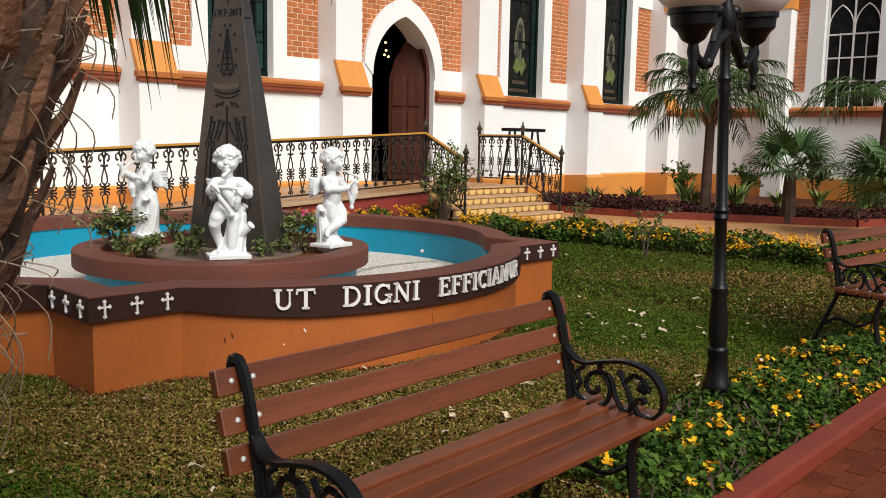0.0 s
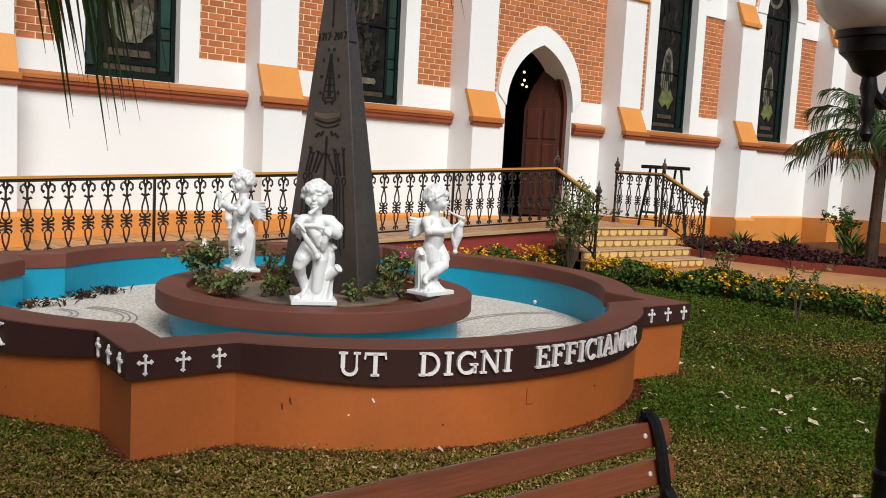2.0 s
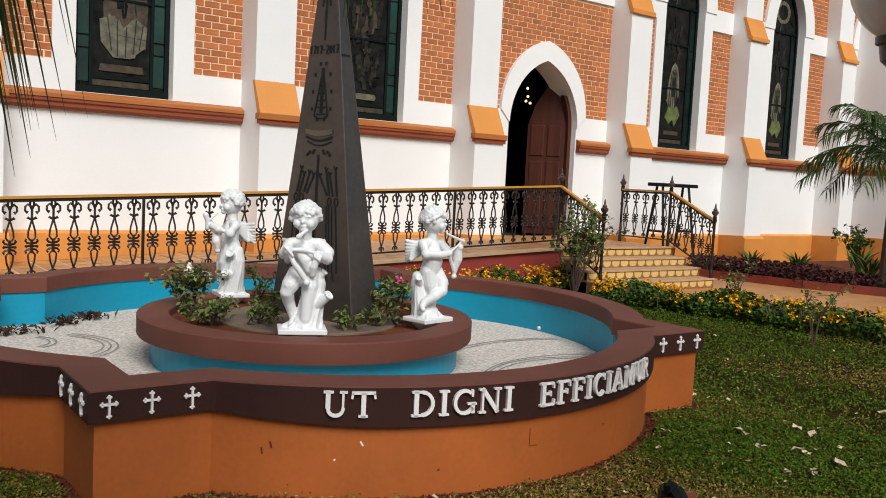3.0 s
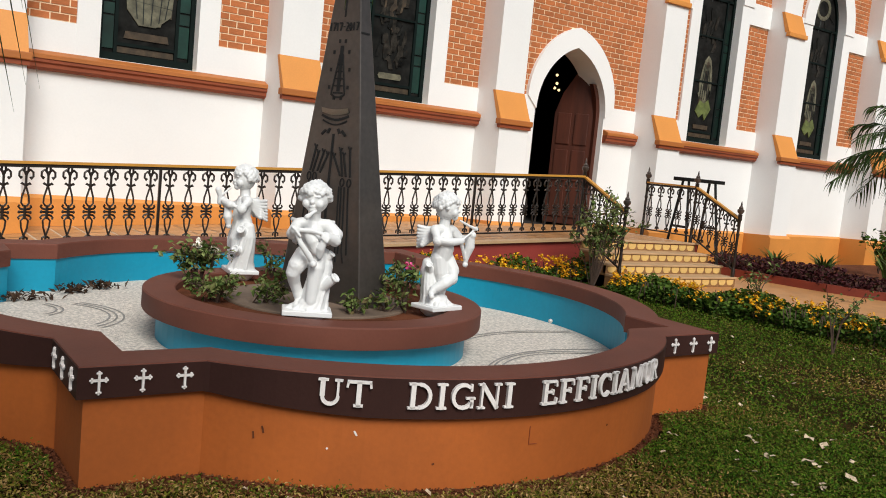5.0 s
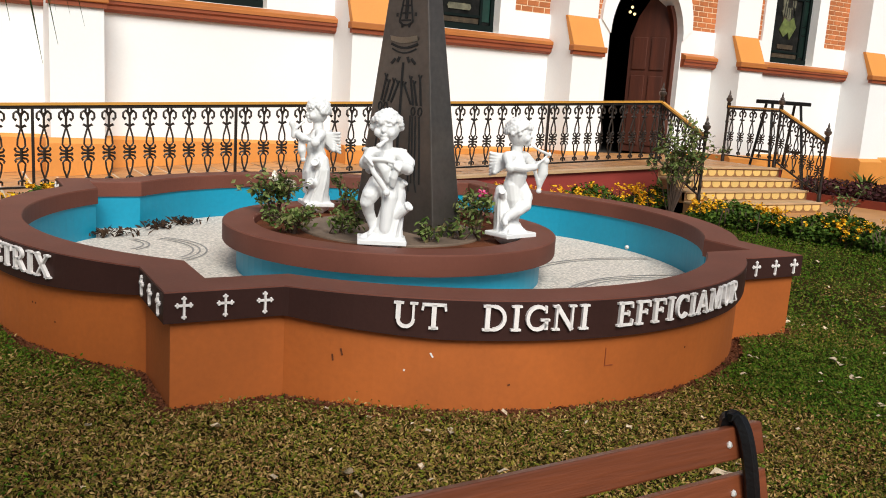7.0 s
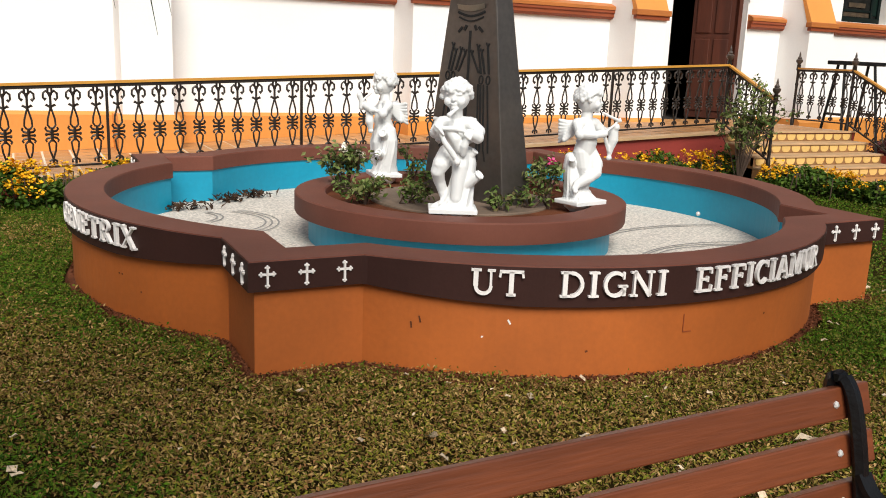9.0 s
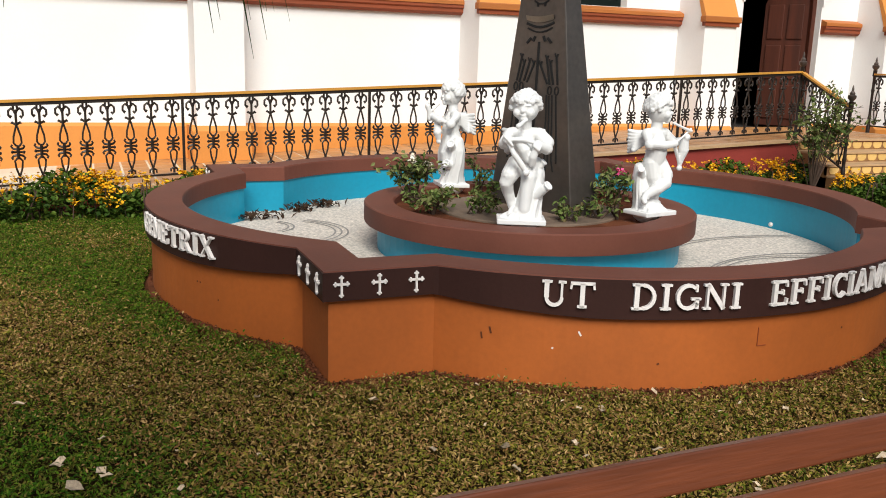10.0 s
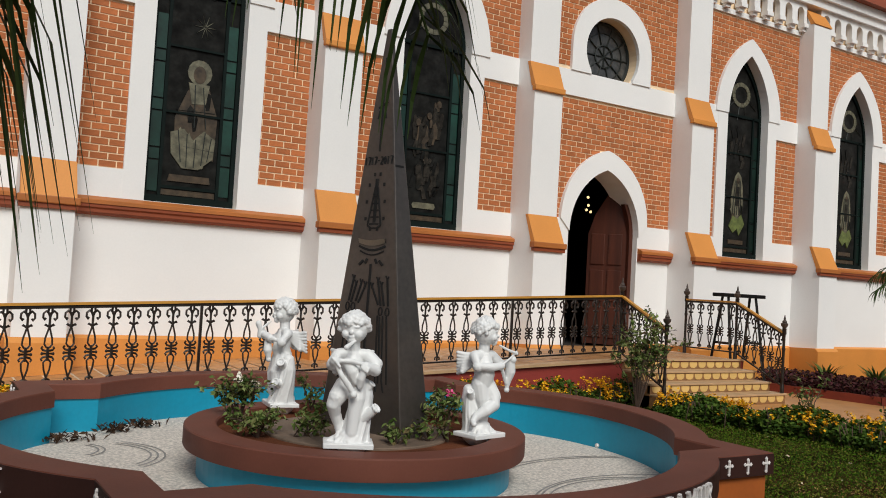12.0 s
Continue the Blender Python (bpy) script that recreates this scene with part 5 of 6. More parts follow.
def railing(label, a, b, posts, count, group="iron railings of the ramp"):
    """A straight railing from a to b (feet); posts: plain uprights as fractions of the way; count: balusters."""
    r = thing("railing", label, "railing", group=group)
    a, b = Vector(a), Vector(b)
    d = b - a
    flat = Vector((d.x, d.y, 0)).normalized()
    slope = d.z / Vector((d.x, d.y)).length
    ang = math.atan2(flat.y, flat.x)
    n = Vector((-flat.y, flat.x, 0))
    for name, material, z0, z1, w, text in (("handrail", HANDRAIL, .868, .893, .030, "mustard painted handrail"), ("top_bar", BRONZE, .835, .867, .016, ""), ("bottom_bar", BRONZE, .095, .115, .014, "")):
        bmx = bmesh.new()
        q = []
        for p in (a, b):
            for s in (-1, 1):
                for z in (z0, z1):
                    q.append(bmx.verts.new(p + n * s * w + Vector((0, 0, z))))
        for f in ((0, 1, 3, 2), (4, 6, 7, 5), (0, 4, 5, 1), (2, 3, 7, 6), (1, 5, 7, 3), (0, 2, 6, 4)):
            bmx.faces.new([q[i] for i in f])
        part(name, bmx, material, r, text)
    for f in posts:
        p = a + d * f
        b2 = bmesh.new()
        box(b2, p.x - .013, p.x + .013, p.y - .013, p.y + .013, p.z, p.z + .84)
        part("upright", b2, BRONZE, r)
    sh = Matrix(((1, 0, 0, 0), (0, 1, 0, 0), (slope, 0, 1, 0), (0, 0, 0, 1)))
    stops = [0.0, *posts, 1.0]
    spots = []
    for f0, f1 in zip(stops, stops[1:]):
        n_bal = max(1, round(count * (f1 - f0)))
        spots += [f0 + (f1 - f0) * (k + 0.5) / n_bal for k in range(n_bal)]
    for f in spots:
        p = a + d * f
        ob = new("baluster", BAL)
        ob.parent = r
        ob.matrix_basis = Matrix.Translation((p.x, p.y, p.z + .12)) @ Matrix.Rotation(ang, 4, 'Z') @ Matrix.Diagonal((0.9, 1, 1.03, 1))
    return r


RY = 5.27
railing("black cast-iron railing with mustard handrail along the ramp", (-4.1, RY, ramp_z(-4.1)), (XL, RY, 0.62), [(x + 4.1) / (XL + 4.1) for x in (-2.05, -0.07, 1.85, 3.86, 5.86)], 61)
lower = railing("black cast-iron stair railing sloping down the steps", (XL, RY, 0.62), (XL, 4.42, 0.22), (), 6)
newel(lower, XL, RY, 0.62)
newel(lower, XL, 4.41, 0.22)
side_r = railing("black cast-iron railing at the side of the landing", (XR, 6.29, 0.62), (XR, RY, 0.62), (), 5)
newel(side_r, XR, 6.29, 0.62)
newel(side_r, XR, RY, 0.62)
lower = railing("black cast-iron stair railing sloping down the steps", (XR, RY, 0.62), (XR, 4.42, 0.22), (), 6)
newel(lower, XR, 4.41, 0.22)

stand = thing("metal_trestle", "dark grey metal trestle stand leaning near the wall", "stand", pose(10.95, 5.85, 0.08))
bm = bmesh.new()
box(bm, -0.52, 0.52, -0.12, 0.12, 1.50, 1.56)
part("top", bm, IRON, stand, bevel=0.01)
for sx in (-1, 1):
    for sy in (-1, 1):
        bm = bmesh.new()
        tube(bm, [(sx * 0.34, sy * 0.06, 1.5), (sx * 0.42, sy * 0.26, 0.0)], 0.028, 4)
        part("leg", bm, IRON, stand)
    bm = bmesh.new()
    tube(bm, [(sx * 0.385, -0.17, 0.75), (sx * 0.385, 0.17, 0.75)], 0.02, 4)
    part("brace", bm, IRON, stand)


# ---- benches ----
def smooth_line(pts, n=5):
    """A rounded line through points."""
    out = []
    for i in range(len(pts) - 1):
        p0, p1, p2, p3 = (np.array(pts[max(0, min(len(pts) - 1, i + k))], float) for k in (-1, 0, 1, 2))
        for k in range(n):
            t = k / n
            out.append(tuple(0.5 * (2 * p1 + (p2 - p0) * t + (2 * p0 - 5 * p1 + 4 * p2 - p3) * t * t + (3 * p1 - p0 - 3 * p2 + p3) * t ** 3)))
    return out + [tuple(pts[-1])]


def iron_end(x):
    """A cast end: back upright, seat bearer, legs, and a scrolled armrest, in the plane x."""
    b = bmesh.new()

    def bar(pts, r=0.014, sides=6):
        tube(b, [(x, y, z) for y, z in smooth_line(pts)], r, sides)

    bar([(0.10, 0.0), (0.07, 0.12), (0.0, 0.30), (-0.05, 0.43), (-0.045, 0.52), (-0.03, 0.62), (-0.005, 0.74), (0.020, 0.82), (0.045, 0.855), (0.07, 0.85), (0.075, 0.82)], 0.016)
    bar([(-0.05, 0.435), (-0.20, 0.44), (-0.385, 0.445)], 0.015)
    bar([(-0.34, 0.435), (-0.31, 0.33), (-0.33, 0.16), (-0.39, 0.0)], 0.017)
    bar([(-0.31, 0.30), (-0.20, 0.23), (-0.06, 0.26), (0.02, 0.21)], 0.011)
    # flat armrest strap that rolls over at the front and curls inwards
    line = smooth_line([(-0.025, 0.675), (-0.055, 0.640), (-0.11, 0.625), (-0.19, 0.645), (-0.28, 0.660), (-0.365, 0.640), (-0.415, 0.585), (-0.42, 0.525), (-0.385, 0.480), (-0.335, 0.478), (-0.312, 0.510), (-0.335, 0.540), (-0.355, 0.525)], 6)
    strap = []
    for k, (y, z) in enumerate(line):
        wide = 0.018 if k < 42 else 0.011
        p, q = line[max(0, k - 1)], line[min(len(line) - 1, k + 1)]
        ty, tz = q[0] - p[0], q[1] - p[1]
        n = math.hypot(ty, tz) or 1
        ny, nz = -tz / n * 0.006, ty / n * 0.006
        strap.append([b.verts.new((x - wide, y + ny, z + nz)), b.verts.new((x + wide, y + ny, z + nz)), b.verts.new((x + wide, y - ny, z - nz)), b.verts.new((x - wide, y - ny, z - nz))])
    for r0, r1 in zip(strap, strap[1:]):
        for k in range(4):
            b.faces.new((r0[k], r0[(k + 1) % 4], r1[(k + 1) % 4], r1[k]))
    bar([(-0.050, 0.610), (-0.060, 0.55), (-0.085, 0.495), (-0.14, 0.470), (-0.195, 0.490), (-0.215, 0.545), (-0.185, 0.595), (-0.135, 0.590), (-0.115, 0.550), (-0.135, 0.520), (-0.165, 0.530), (-0.162, 0.552)], 0.0095)
    bar([(-0.055, 0.505), (-0.090, 0.545), (-0.075, 0.585), (-0.105, 0.610)], 0.009)
    bar([(-0.175, 0.640), (-0.170, 0.605), (-0.215, 0.590), (-0.235, 0.530), (-0.27, 0.480), (-0.30, 0.505), (-0.272, 0.580), (-0.245, 0.625)], 0.0095)
    bar([(-0.265, 0.575), (-0.305, 0.615), (-0.35, 0.595), (-0.362, 0.565)], 0.0095)
    ball(b, (x, -0.345, 0.575), 0.022, 1, (0.6, 1.5, 0.9))
    return b


def bench(label, m):
    """A park bench 1.57 long: three back slats, four seat slats, two cast-iron ends. Local y runs towards its back."""
    o = thing("park_bench", label, "bench", m, "park benches")
    for x in (-0.682, 0.682):
        part("iron_end", iron_end(x), IRON, o, "black scrolled cast-iron end", smooth=True)
    for k, (y, z) in enumerate(((-0.010, 0.612), (0.012, 0.708), (0.037, 0.805))):
        b = bmesh.new()
        box(b, -0.755, 0.755, -0.014, 0.014, -0.034, 0.034)
        s = part("back_slat", b, SLAT, o, bevel=0.004)
        s.matrix_basis = pose(0, y + 0.010, z, -16, 0, 0)
        for x in (-0.712, -0.648, 0.648, 0.712):
            b = bmesh.new()
            ball(b, (x, -0.016, 0.0), 0.0085, 1, (1, 0.5, 1))
            part("bolt", b, BOLT, s)
    for k, y in enumerate((-0.095, -0.180, -0.262, -0.355)):
        b = bmesh.new()
        w = 0.031 if k < 3 else 0.044
        box(b, -0.785, 0.785, -w, w, -0.014, 0.014)
        s = part("seat_slat", b, SLAT, o, bevel=0.004)
        s.matrix_basis = pose(0, y, 0.472 - 0.003 * k, 2, 0, 0)
        for x in (-0.70, 0.70):
            b = bmesh.new()
            ball(b, (x, 0.0, 0.015), 0.010, 1, (1, 1, 0.5))
            part("bolt", b, BOLT, s)
    return o


bench_one = bench("red-brown slatted park bench with scrolled black iron ends", pose(-0.064, -2.583, 0.0, 0, 0, 1.6) @ Matrix.Diagonal((1, 1, 0.98, 1)))
copy_thing(bench_one, pose(4.72, -2.36, 0.0, 0, 0, -4))

# ---- street lamp ----
lamp = thing("street_lamp", "black cast-iron garden lamp with white globes", "lamp", pose(2.385, -2.34, 0.0, 0, -4.4, 0) @ Matrix.Diagonal((1, 1, 0.97, 1)))
bm = bmesh.new()
lathe(bm, [(.068, -.05), (.068, .10), (.076, .11), (.076, .13), (.062, .15), (.048, .28), (.055, .30), (.055, .33), (.043, .345), (.050, .40), (.051, .46), (.039, .62), (.046, .655), (.046, .675), (.034, .69), (.031, 1.04), (.042, 1.06), (.034, 1.08), (.044, 1.10), (.030, 1.12), (.027, 1.70), (.036, 1.73), (.028, 1.76), (.038, 1.79), (.026, 1.82), (.026, 2.0), (.040, 2.04), (.050, 2.10), (.034, 2.16), (.022, 2.24), (.03, 2.28), (.004, 2.36)], 18)
part("post", bm, IRON, lamp, smooth=True)
for s in (-1, 1):
    bm = bmesh.new()
    tube(bm, [(0, 0, 2.02), (s * .10, 0, 1.98), (s * .17, 0, 1.89), (s * .23, 0, 1.86), (s * .30, 0, 1.90), (s * .33, 0, 1.96)], [.035, .032, .028, .024, .022, .022], 8)
    tube(bm, [(0, 0, 2.10), (s * .07, 0, 2.12), (s * .09, 0, 2.05), (s * .13, 0, 1.97)], .02, 6)
    ball(bm, (s * .09, 0, 2.13), .035, 2)
    ball(bm, (s * .19, 0, 1.87), .034, 2)
    part("arm", bm, IRON, lamp, smooth=True)
    bm = bmesh.new()
    lathe(bm, [(.010, 1.72), (.026, 1.75), (.014, 1.79), (.030, 1.83), (.020, 1.87), (.030, 1.92), (.024, 1.96), (.055, 1.98), (.075, 2.02), (.105, 2.05), (.110, 2.10), (.122, 2.105), (.122, 2.13), (.10, 2.135)], 18, (s * .33, 0))
    part("globe_cup", bm, IRON, lamp, smooth=True)
    bm = bmesh.new()
    ball(bm, (s * .33, 0, 2.30), .205, 4)
    part("globe", bm, GLOBE, lamp, "opal white globe", smooth=True)

# ---- kerb, path and pavements ----
KERB_LINE = pose(1.05, 0.02, 0, 0, 0, 0) @ Matrix(((1, 0, 0, 0), (0.036, 1, 0, 0), (0, 0, 1, 0), (0, 0, 0, 1)))   # path and kerb run slightly askew to the fountain
bm = bmesh.new()
box(bm, -30, 60, -3.10, -2.985, -0.12, 0.075)
tagged(part("kerb", bm, KERB, bevel=0.015), "red painted kerb along the path", "kerb", kind="structure").matrix_basis = KERB_LINE
bm = bmesh.new()
box(bm, -60, 60, -9.0, -3.10, -0.2, -0.022)
path = tagged(part("path", bm, SOIL), "red brick paved path", "path", kind="structure")
path.matrix_basis = KERB_LINE
# tan pavement at the foot of the steps and beyond the hedge
bm = bmesh.new()
box(bm, 8.75, 40, -2.9, 6.9, -0.2, 0.065)
pavement = tagged(part("pavement", bm, TILE), "tan tiled pavement beside the church", "pavement", kind="structure")
bm = bmesh.new()
box(bm, -30, -4.4, 5.2, 7.5, -0.2, 0.01)
tagged(part("pavement_west", bm, TILE), "tan tiled pavement beside the church", "pavement", kind="structure")


# ---- planting ----
rng = np.random.default_rng(7)


def inside_fountain(x, y, pad=0.0):
    dx, dy = x - PX, y - PY
    a = np.arctan2(dy, dx)
    r = np.hypot(dx, dy)
    lim = (HALF + pad) / np.maximum(np.abs(np.cos(a)), np.abs(np.sin(a)))
    for nx, ny in ((1, 0), (-1, 0), (0, 1), (0, -1)):
        c = LOBE_C * (nx * np.cos(a) + ny * np.sin(a))
        lim = np.maximum(lim, c + np.sqrt(np.maximum(0, c * c - LOBE_C ** 2 + (LOBE_R + pad) ** 2)))
    return r < lim


def hedge(label, pts_fn, n_leaf, n_flower, height, group="lantana hedges", size=0.06):
    """A low clipped hedge: twigs, leaves and yellow flower heads; pts_fn gives n places on the plan."""
    h = thing("hedge", label, "hedge", group=group)
    p = pts_fn(n_leaf)
    edge = p[:, 2]
    z = height * (0.06 + 0.94 * rng.random(n_leaf) ** 0.6) * (0.55 + 0.45 * edge) * (0.85 + 0.3 * np.sin(p[:, 0] * 5.1 + 1) * np.sin(p[:, 1] * 4.3))
    v, f = leaf_cloud(np.column_stack([p[:, 0], p[:, 1], z]), size, rng, 0.5, 0.6)
    tagged(raw("foliage", v, f, HEDGE, h), kind="stuff")
    p = pts_fn(n_flower * 3)
    p = p[np.argsort(-(np.sin(p[:, 0] * 6.3 + 1.1) * np.sin(p[:, 1] * 5.7) + rng.normal(scale=0.55, size=len(p))))[:n_flower]]
    top = height * (0.60 + 0.45 * rng.random(n_flower)) * (0.6 + 0.4 * p[:, 2])
    pos = np.repeat(np.column_stack([p[:, 0], p[:, 1], top]), 11, 0) + rng.normal(scale=0.016, size=(n_flower * 11, 3))
    v, f = leaf_cloud(pos, 0.032, rng, 0.7, 0.9)
    tagged(raw("blossom", v, f, YELLOW, h), "small yellow flower heads", kind="stuff")
    # woody core
    p = pts_fn(max(20, n_leaf // 60))
    bm = bmesh.new()
    for x, y, e in p:
        tube(bm, [(x, y, 0.0), (x + rng.normal() * .04, y + rng.normal() * .04, height * .75)], .006, 3)
    tagged(part("stem", bm, TWIG, h), kind="stuff")
    return h


def strip(ax, ay, bx, by, width):
    a, b = np.array([ax, ay]), np.array([bx, by])
    d = (b - a) / np.linalg.norm(b - a)
    nrm = np.array([-d[1], d[0]])

    def f(n):
        t, w = rng.random(n), rng.uniform(-1, 1, n)
        wob = 1 + 0.12 * np.sin(t * 23) + 0.1 * np.sin(t * 57)
        p = a + (b - a) * t[:, None] + nrm * (w * wob * width / 2)[:, None]
        return np.column_stack([p, 1 - np.abs(w) ** 2])
    return f


hedge("low lantana hedge with yellow flowers in front of the ramp", strip(3.6, 4.86, 7.5, 4.82, 0.5), 5200, 330, 0.40)
hedge("low lantana hedge with yellow flowers in front of the ramp", strip(-6.0, 4.72, 0.55, 4.78, 0.62), 13000, 900, 0.40)
hedge("low lantana hedge with yellow flowers beside the lawn", strip(7.7, 4.3, 8.35, 1.8, 0.75), 7500, 190, 0.33)
hedge("low lantana hedge with yellow flowers beside the lawn", strip(8.3, 1.9, 8.9, -2.6, 0.8), 9000, 260, 0.33)
hedge("creeping yellow-flowered border along the red kerb", strip(0.9, -2.65, 4.6, -2.50, 0.66), 11000, 75, 0.15, "flower borders", 0.044)
hedge("creeping yellow-flowered border along the red kerb", strip(5.2, -2.46, 9.0, -2.33, 0.6), 5000, 60, 0.13, "flower borders", 0.04)


def shrub(label, x, y, z, height, spread, leaves, seed, material=SHRUB, leaf=0.05, flowers=None, category="shrub"):
    """A bush with bent branching twigs and leaves set along them."""
    r = np.random.default_rng(seed)
    s = thing("shrub", label, category, pose(x, y, z))
    bm = bmesh.new()
    spots = []
    for k in range(max(5, leaves // 45)):
        a, lean = r.uniform(0, 2 * math.pi), r.uniform(0.15, 1.0)
        top = np.array([math.cos(a) * spread * lean, math.sin(a) * spread * lean, height * r.uniform(0.55, 1.0)])
        mid = top * np.array([0.35, 0.35, 0.55]) + r.normal(scale=0.03, size=3)
        tube(bm, [(0, 0, 0), tuple(mid), tuple(top)], [0.010, 0.007, 0.003], 4)
        for j in range(3):
            t = r.uniform(0.4, 0.95)
            base = mid + (top - mid) * t
            tip = base + r.normal(scale=0.13 * spread / 0.5, size=3) * np.array([1, 1, 0.6])
            tube(bm, [tuple(base), tuple(tip)], [0.004, 0.002], 3)
            spots += [base + (tip - base) * u for u in r.uniform(0.2, 1.1, 6)]
        spots += [mid + (top - mid) * u for u in r.uniform(0.0, 1.05, 8)]
    tagged(part("branch", bm, TWIG, s), kind="stuff")
    spots = np.array(spots)
    pick = spots[r.integers(0, len(spots), leaves)] + r.normal(scale=0.025, size=(leaves, 3))
    pick[:, 2] = np.maximum(pick[:, 2], 0.02)
    v, f = leaf_cloud(pick, leaf, r, 0.2, 0.5)
    tagged(raw("foliage", v, f, material, s), kind="stuff")
    for fx, fy, fz, m in flowers or ():
        pos = np.array([fx, fy, fz]) + r.normal(scale=0.018, size=(26, 3))
        v, f = leaf_cloud(pos, 0.036, r, 0.3, 0.9)
        raw("flower", v, f, m, s)
    return s


shrub("leggy rose bush with dark leaves beside the steps", 7.27, 4.40, 0.0, 1.35, 0.55, 1000, 11, leaf=0.072)
shrub("young rose bush with bare stem on the lawn", 8.2, 2.55, 0.0, 0.85, 0.22, 110, 12, leaf=0.06)
shrub("young rose bush with bare stem on the lawn", 7.2, 0.95, 0.0, 0.70, 0.25, 130, 13, leaf=0.055)
shrub("small leafy rose bush with cream blooms in the planter", 1.32, 2.42, 0.43, 0.36, 0.30, 520, 21, leaf=0.052, flowers=((-.02, -.02, .33, CREAM), (.07, -.1, .30, CREAM)))
shrub("small leafy rose bush in the planter", 1.28, 1.90, 0.43, 0.22, 0.24, 330, 22, leaf=0.052)
shrub("small leafy rose bush in the planter", 1.57, 1.80, 0.43, 0.26, 0.17, 230, 23, leaf=0.052)
shrub("small leafy plant at the foot of the obelisk", 2.06, 1.38, 0.43, 0.15, 0.15, 120, 24, leaf=0.050)
shrub("small leafy plant at the foot of the obelisk", 2.33, 1.42, 0.43, 0.16, 0.10, 70, 25, leaf=0.050)
shrub("small leafy rose bush with a pink bloom in the planter", 2.48, 1.42, 0.43, 0.34, 0.18, 220, 26, leaf=0.055, flowers=((.0, -.01, .33, PINK),))
shrub("small leafy rose bush behind the statues", 2.1, 2.9, 0.43, 0.28, 0.16, 120, 27, leaf=0.05)
shrub("small leafy rose bush behind the statues", 2.85, 2.1, 0.43, 0.28, 0.16, 120, 28, leaf=0.05)

# raised bed by the church with maroon ground cover
bed = thing("raised_bed", "red-edged raised bed with maroon ground cover", "flower bed", kind="structure")
BED = [(11.5, 6.0), (11.9, 3.9), (13.4, 0.6), (19.4, -1.4), (19.4, 6.6), (12.0, 6.6)]
bm = bmesh.new()
prism(bm, BED, 0.0, 0.14, "z")
part("bed_soil", bm, SOIL, bed)
for (ax, ay), (bx, by) in zip(BED, BED[1:4]):
    d = Vector((bx - ax, by - ay)).normalized() * 0.06
    n = Vector((-d.y, d.x))
    bm = bmesh.new()
    prism(bm, [(ax - n.x, ay - n.y), (bx - n.x, by - n.y), (bx + n.x, by + n.y), (ax + n.x, ay + n.y)], 0.0, 0.19, "z")
    part("kerb", bm, KERB, bed, "red painted low edging")


def bed_cover(n, a, b, width, z0, height):
    base = strip(*a, *b, width)(n)
    return np.column_stack([base[:, 0], base[:, 1], z0 + height * rng.random(n) * (0.5 + 0.5 * base[:, 2])])


clouds = [leaf_cloud(bed_cover(3400, (11.9, 6.0), (12.3, 3.9), 0.8, 0.14, 0.30), 0.075, rng, 0.4, 0.6), leaf_cloud(bed_cover(4600, (12.4, 3.9), (13.9, 0.6), 0.9, 0.14, 0.22), 0.07, rng, 0.4, 0.6), leaf_cloud(bed_cover(3000, (14.0, 0.6), (20.0, -1.0), 0.9, 0.14, 0.22), 0.08, rng, 0.4, 0.6)]
cover = raw("ground_cover", *merged(*clouds), PURPLE, bed)
tagged(cover, "dense maroon ground-cover leaves", kind="stuff")


def strap_plant(label, x, y, z, height, n, seed, material=STRAP):
    r = random.Random(seed)
    t = thing("border_plant", label, "plant", pose(x, y, z), "plants in the raised bed")
    verts, faces = [], []
    for k in range(n):
        a, l = r.uniform(0, 2 * math.pi), height * r.uniform(0.6, 1.1)
        d = Vector((math.cos(a), math.sin(a), 0))
        sd = Vector((-d.y, d.x, 0))
        pts = [d * (0.05 + l * 0.15 * s + l * 0.35 * s * s) + Vector((0, 0, l * (s - 0.35 * s * s))) for s in (0, .33, .66, 1)]
        o = len(verts)
        for p, w in zip(pts, (.012, .02, .016, .002)):
            verts += [tuple(p - sd * w), tuple(p + sd * w)]
        faces += [[o + 2 * i, o + 2 * i + 1, o + 2 * i + 3, o + 2 * i + 2] for i in range(3)]
    tagged(raw("foliage", verts, faces, material, t), kind="stuff")


for k, (x, y) in enumerate(((12.9, 4.6), (13.4, 3.6), (13.9, 3.0), (14.5, 2.4), (15.0, 3.4), (14.2, 4.2), (16.0, 2.2), (15.6, 1.2), (17.2, 1.6), (12.4, 5.2))):
    strap_plant("light green strap-leaved plant in the raised bed", x, y, 0.2, 0.55 + 0.10 * (k % 3), 44, 60 + k)
for k, (x, y, h) in enumerate(((15.4, 5.0, .8), (17.0, 4.2, .8), (18.4, 3.2, .9), (18.6, 2.2, 1.0), (18.2, 0.6, 1.0))):
    shrub("rounded green garden shrub in the raised bed", x, y, 0.2, h, 0.55, 520, 80 + k, HEDGE, 0.09)


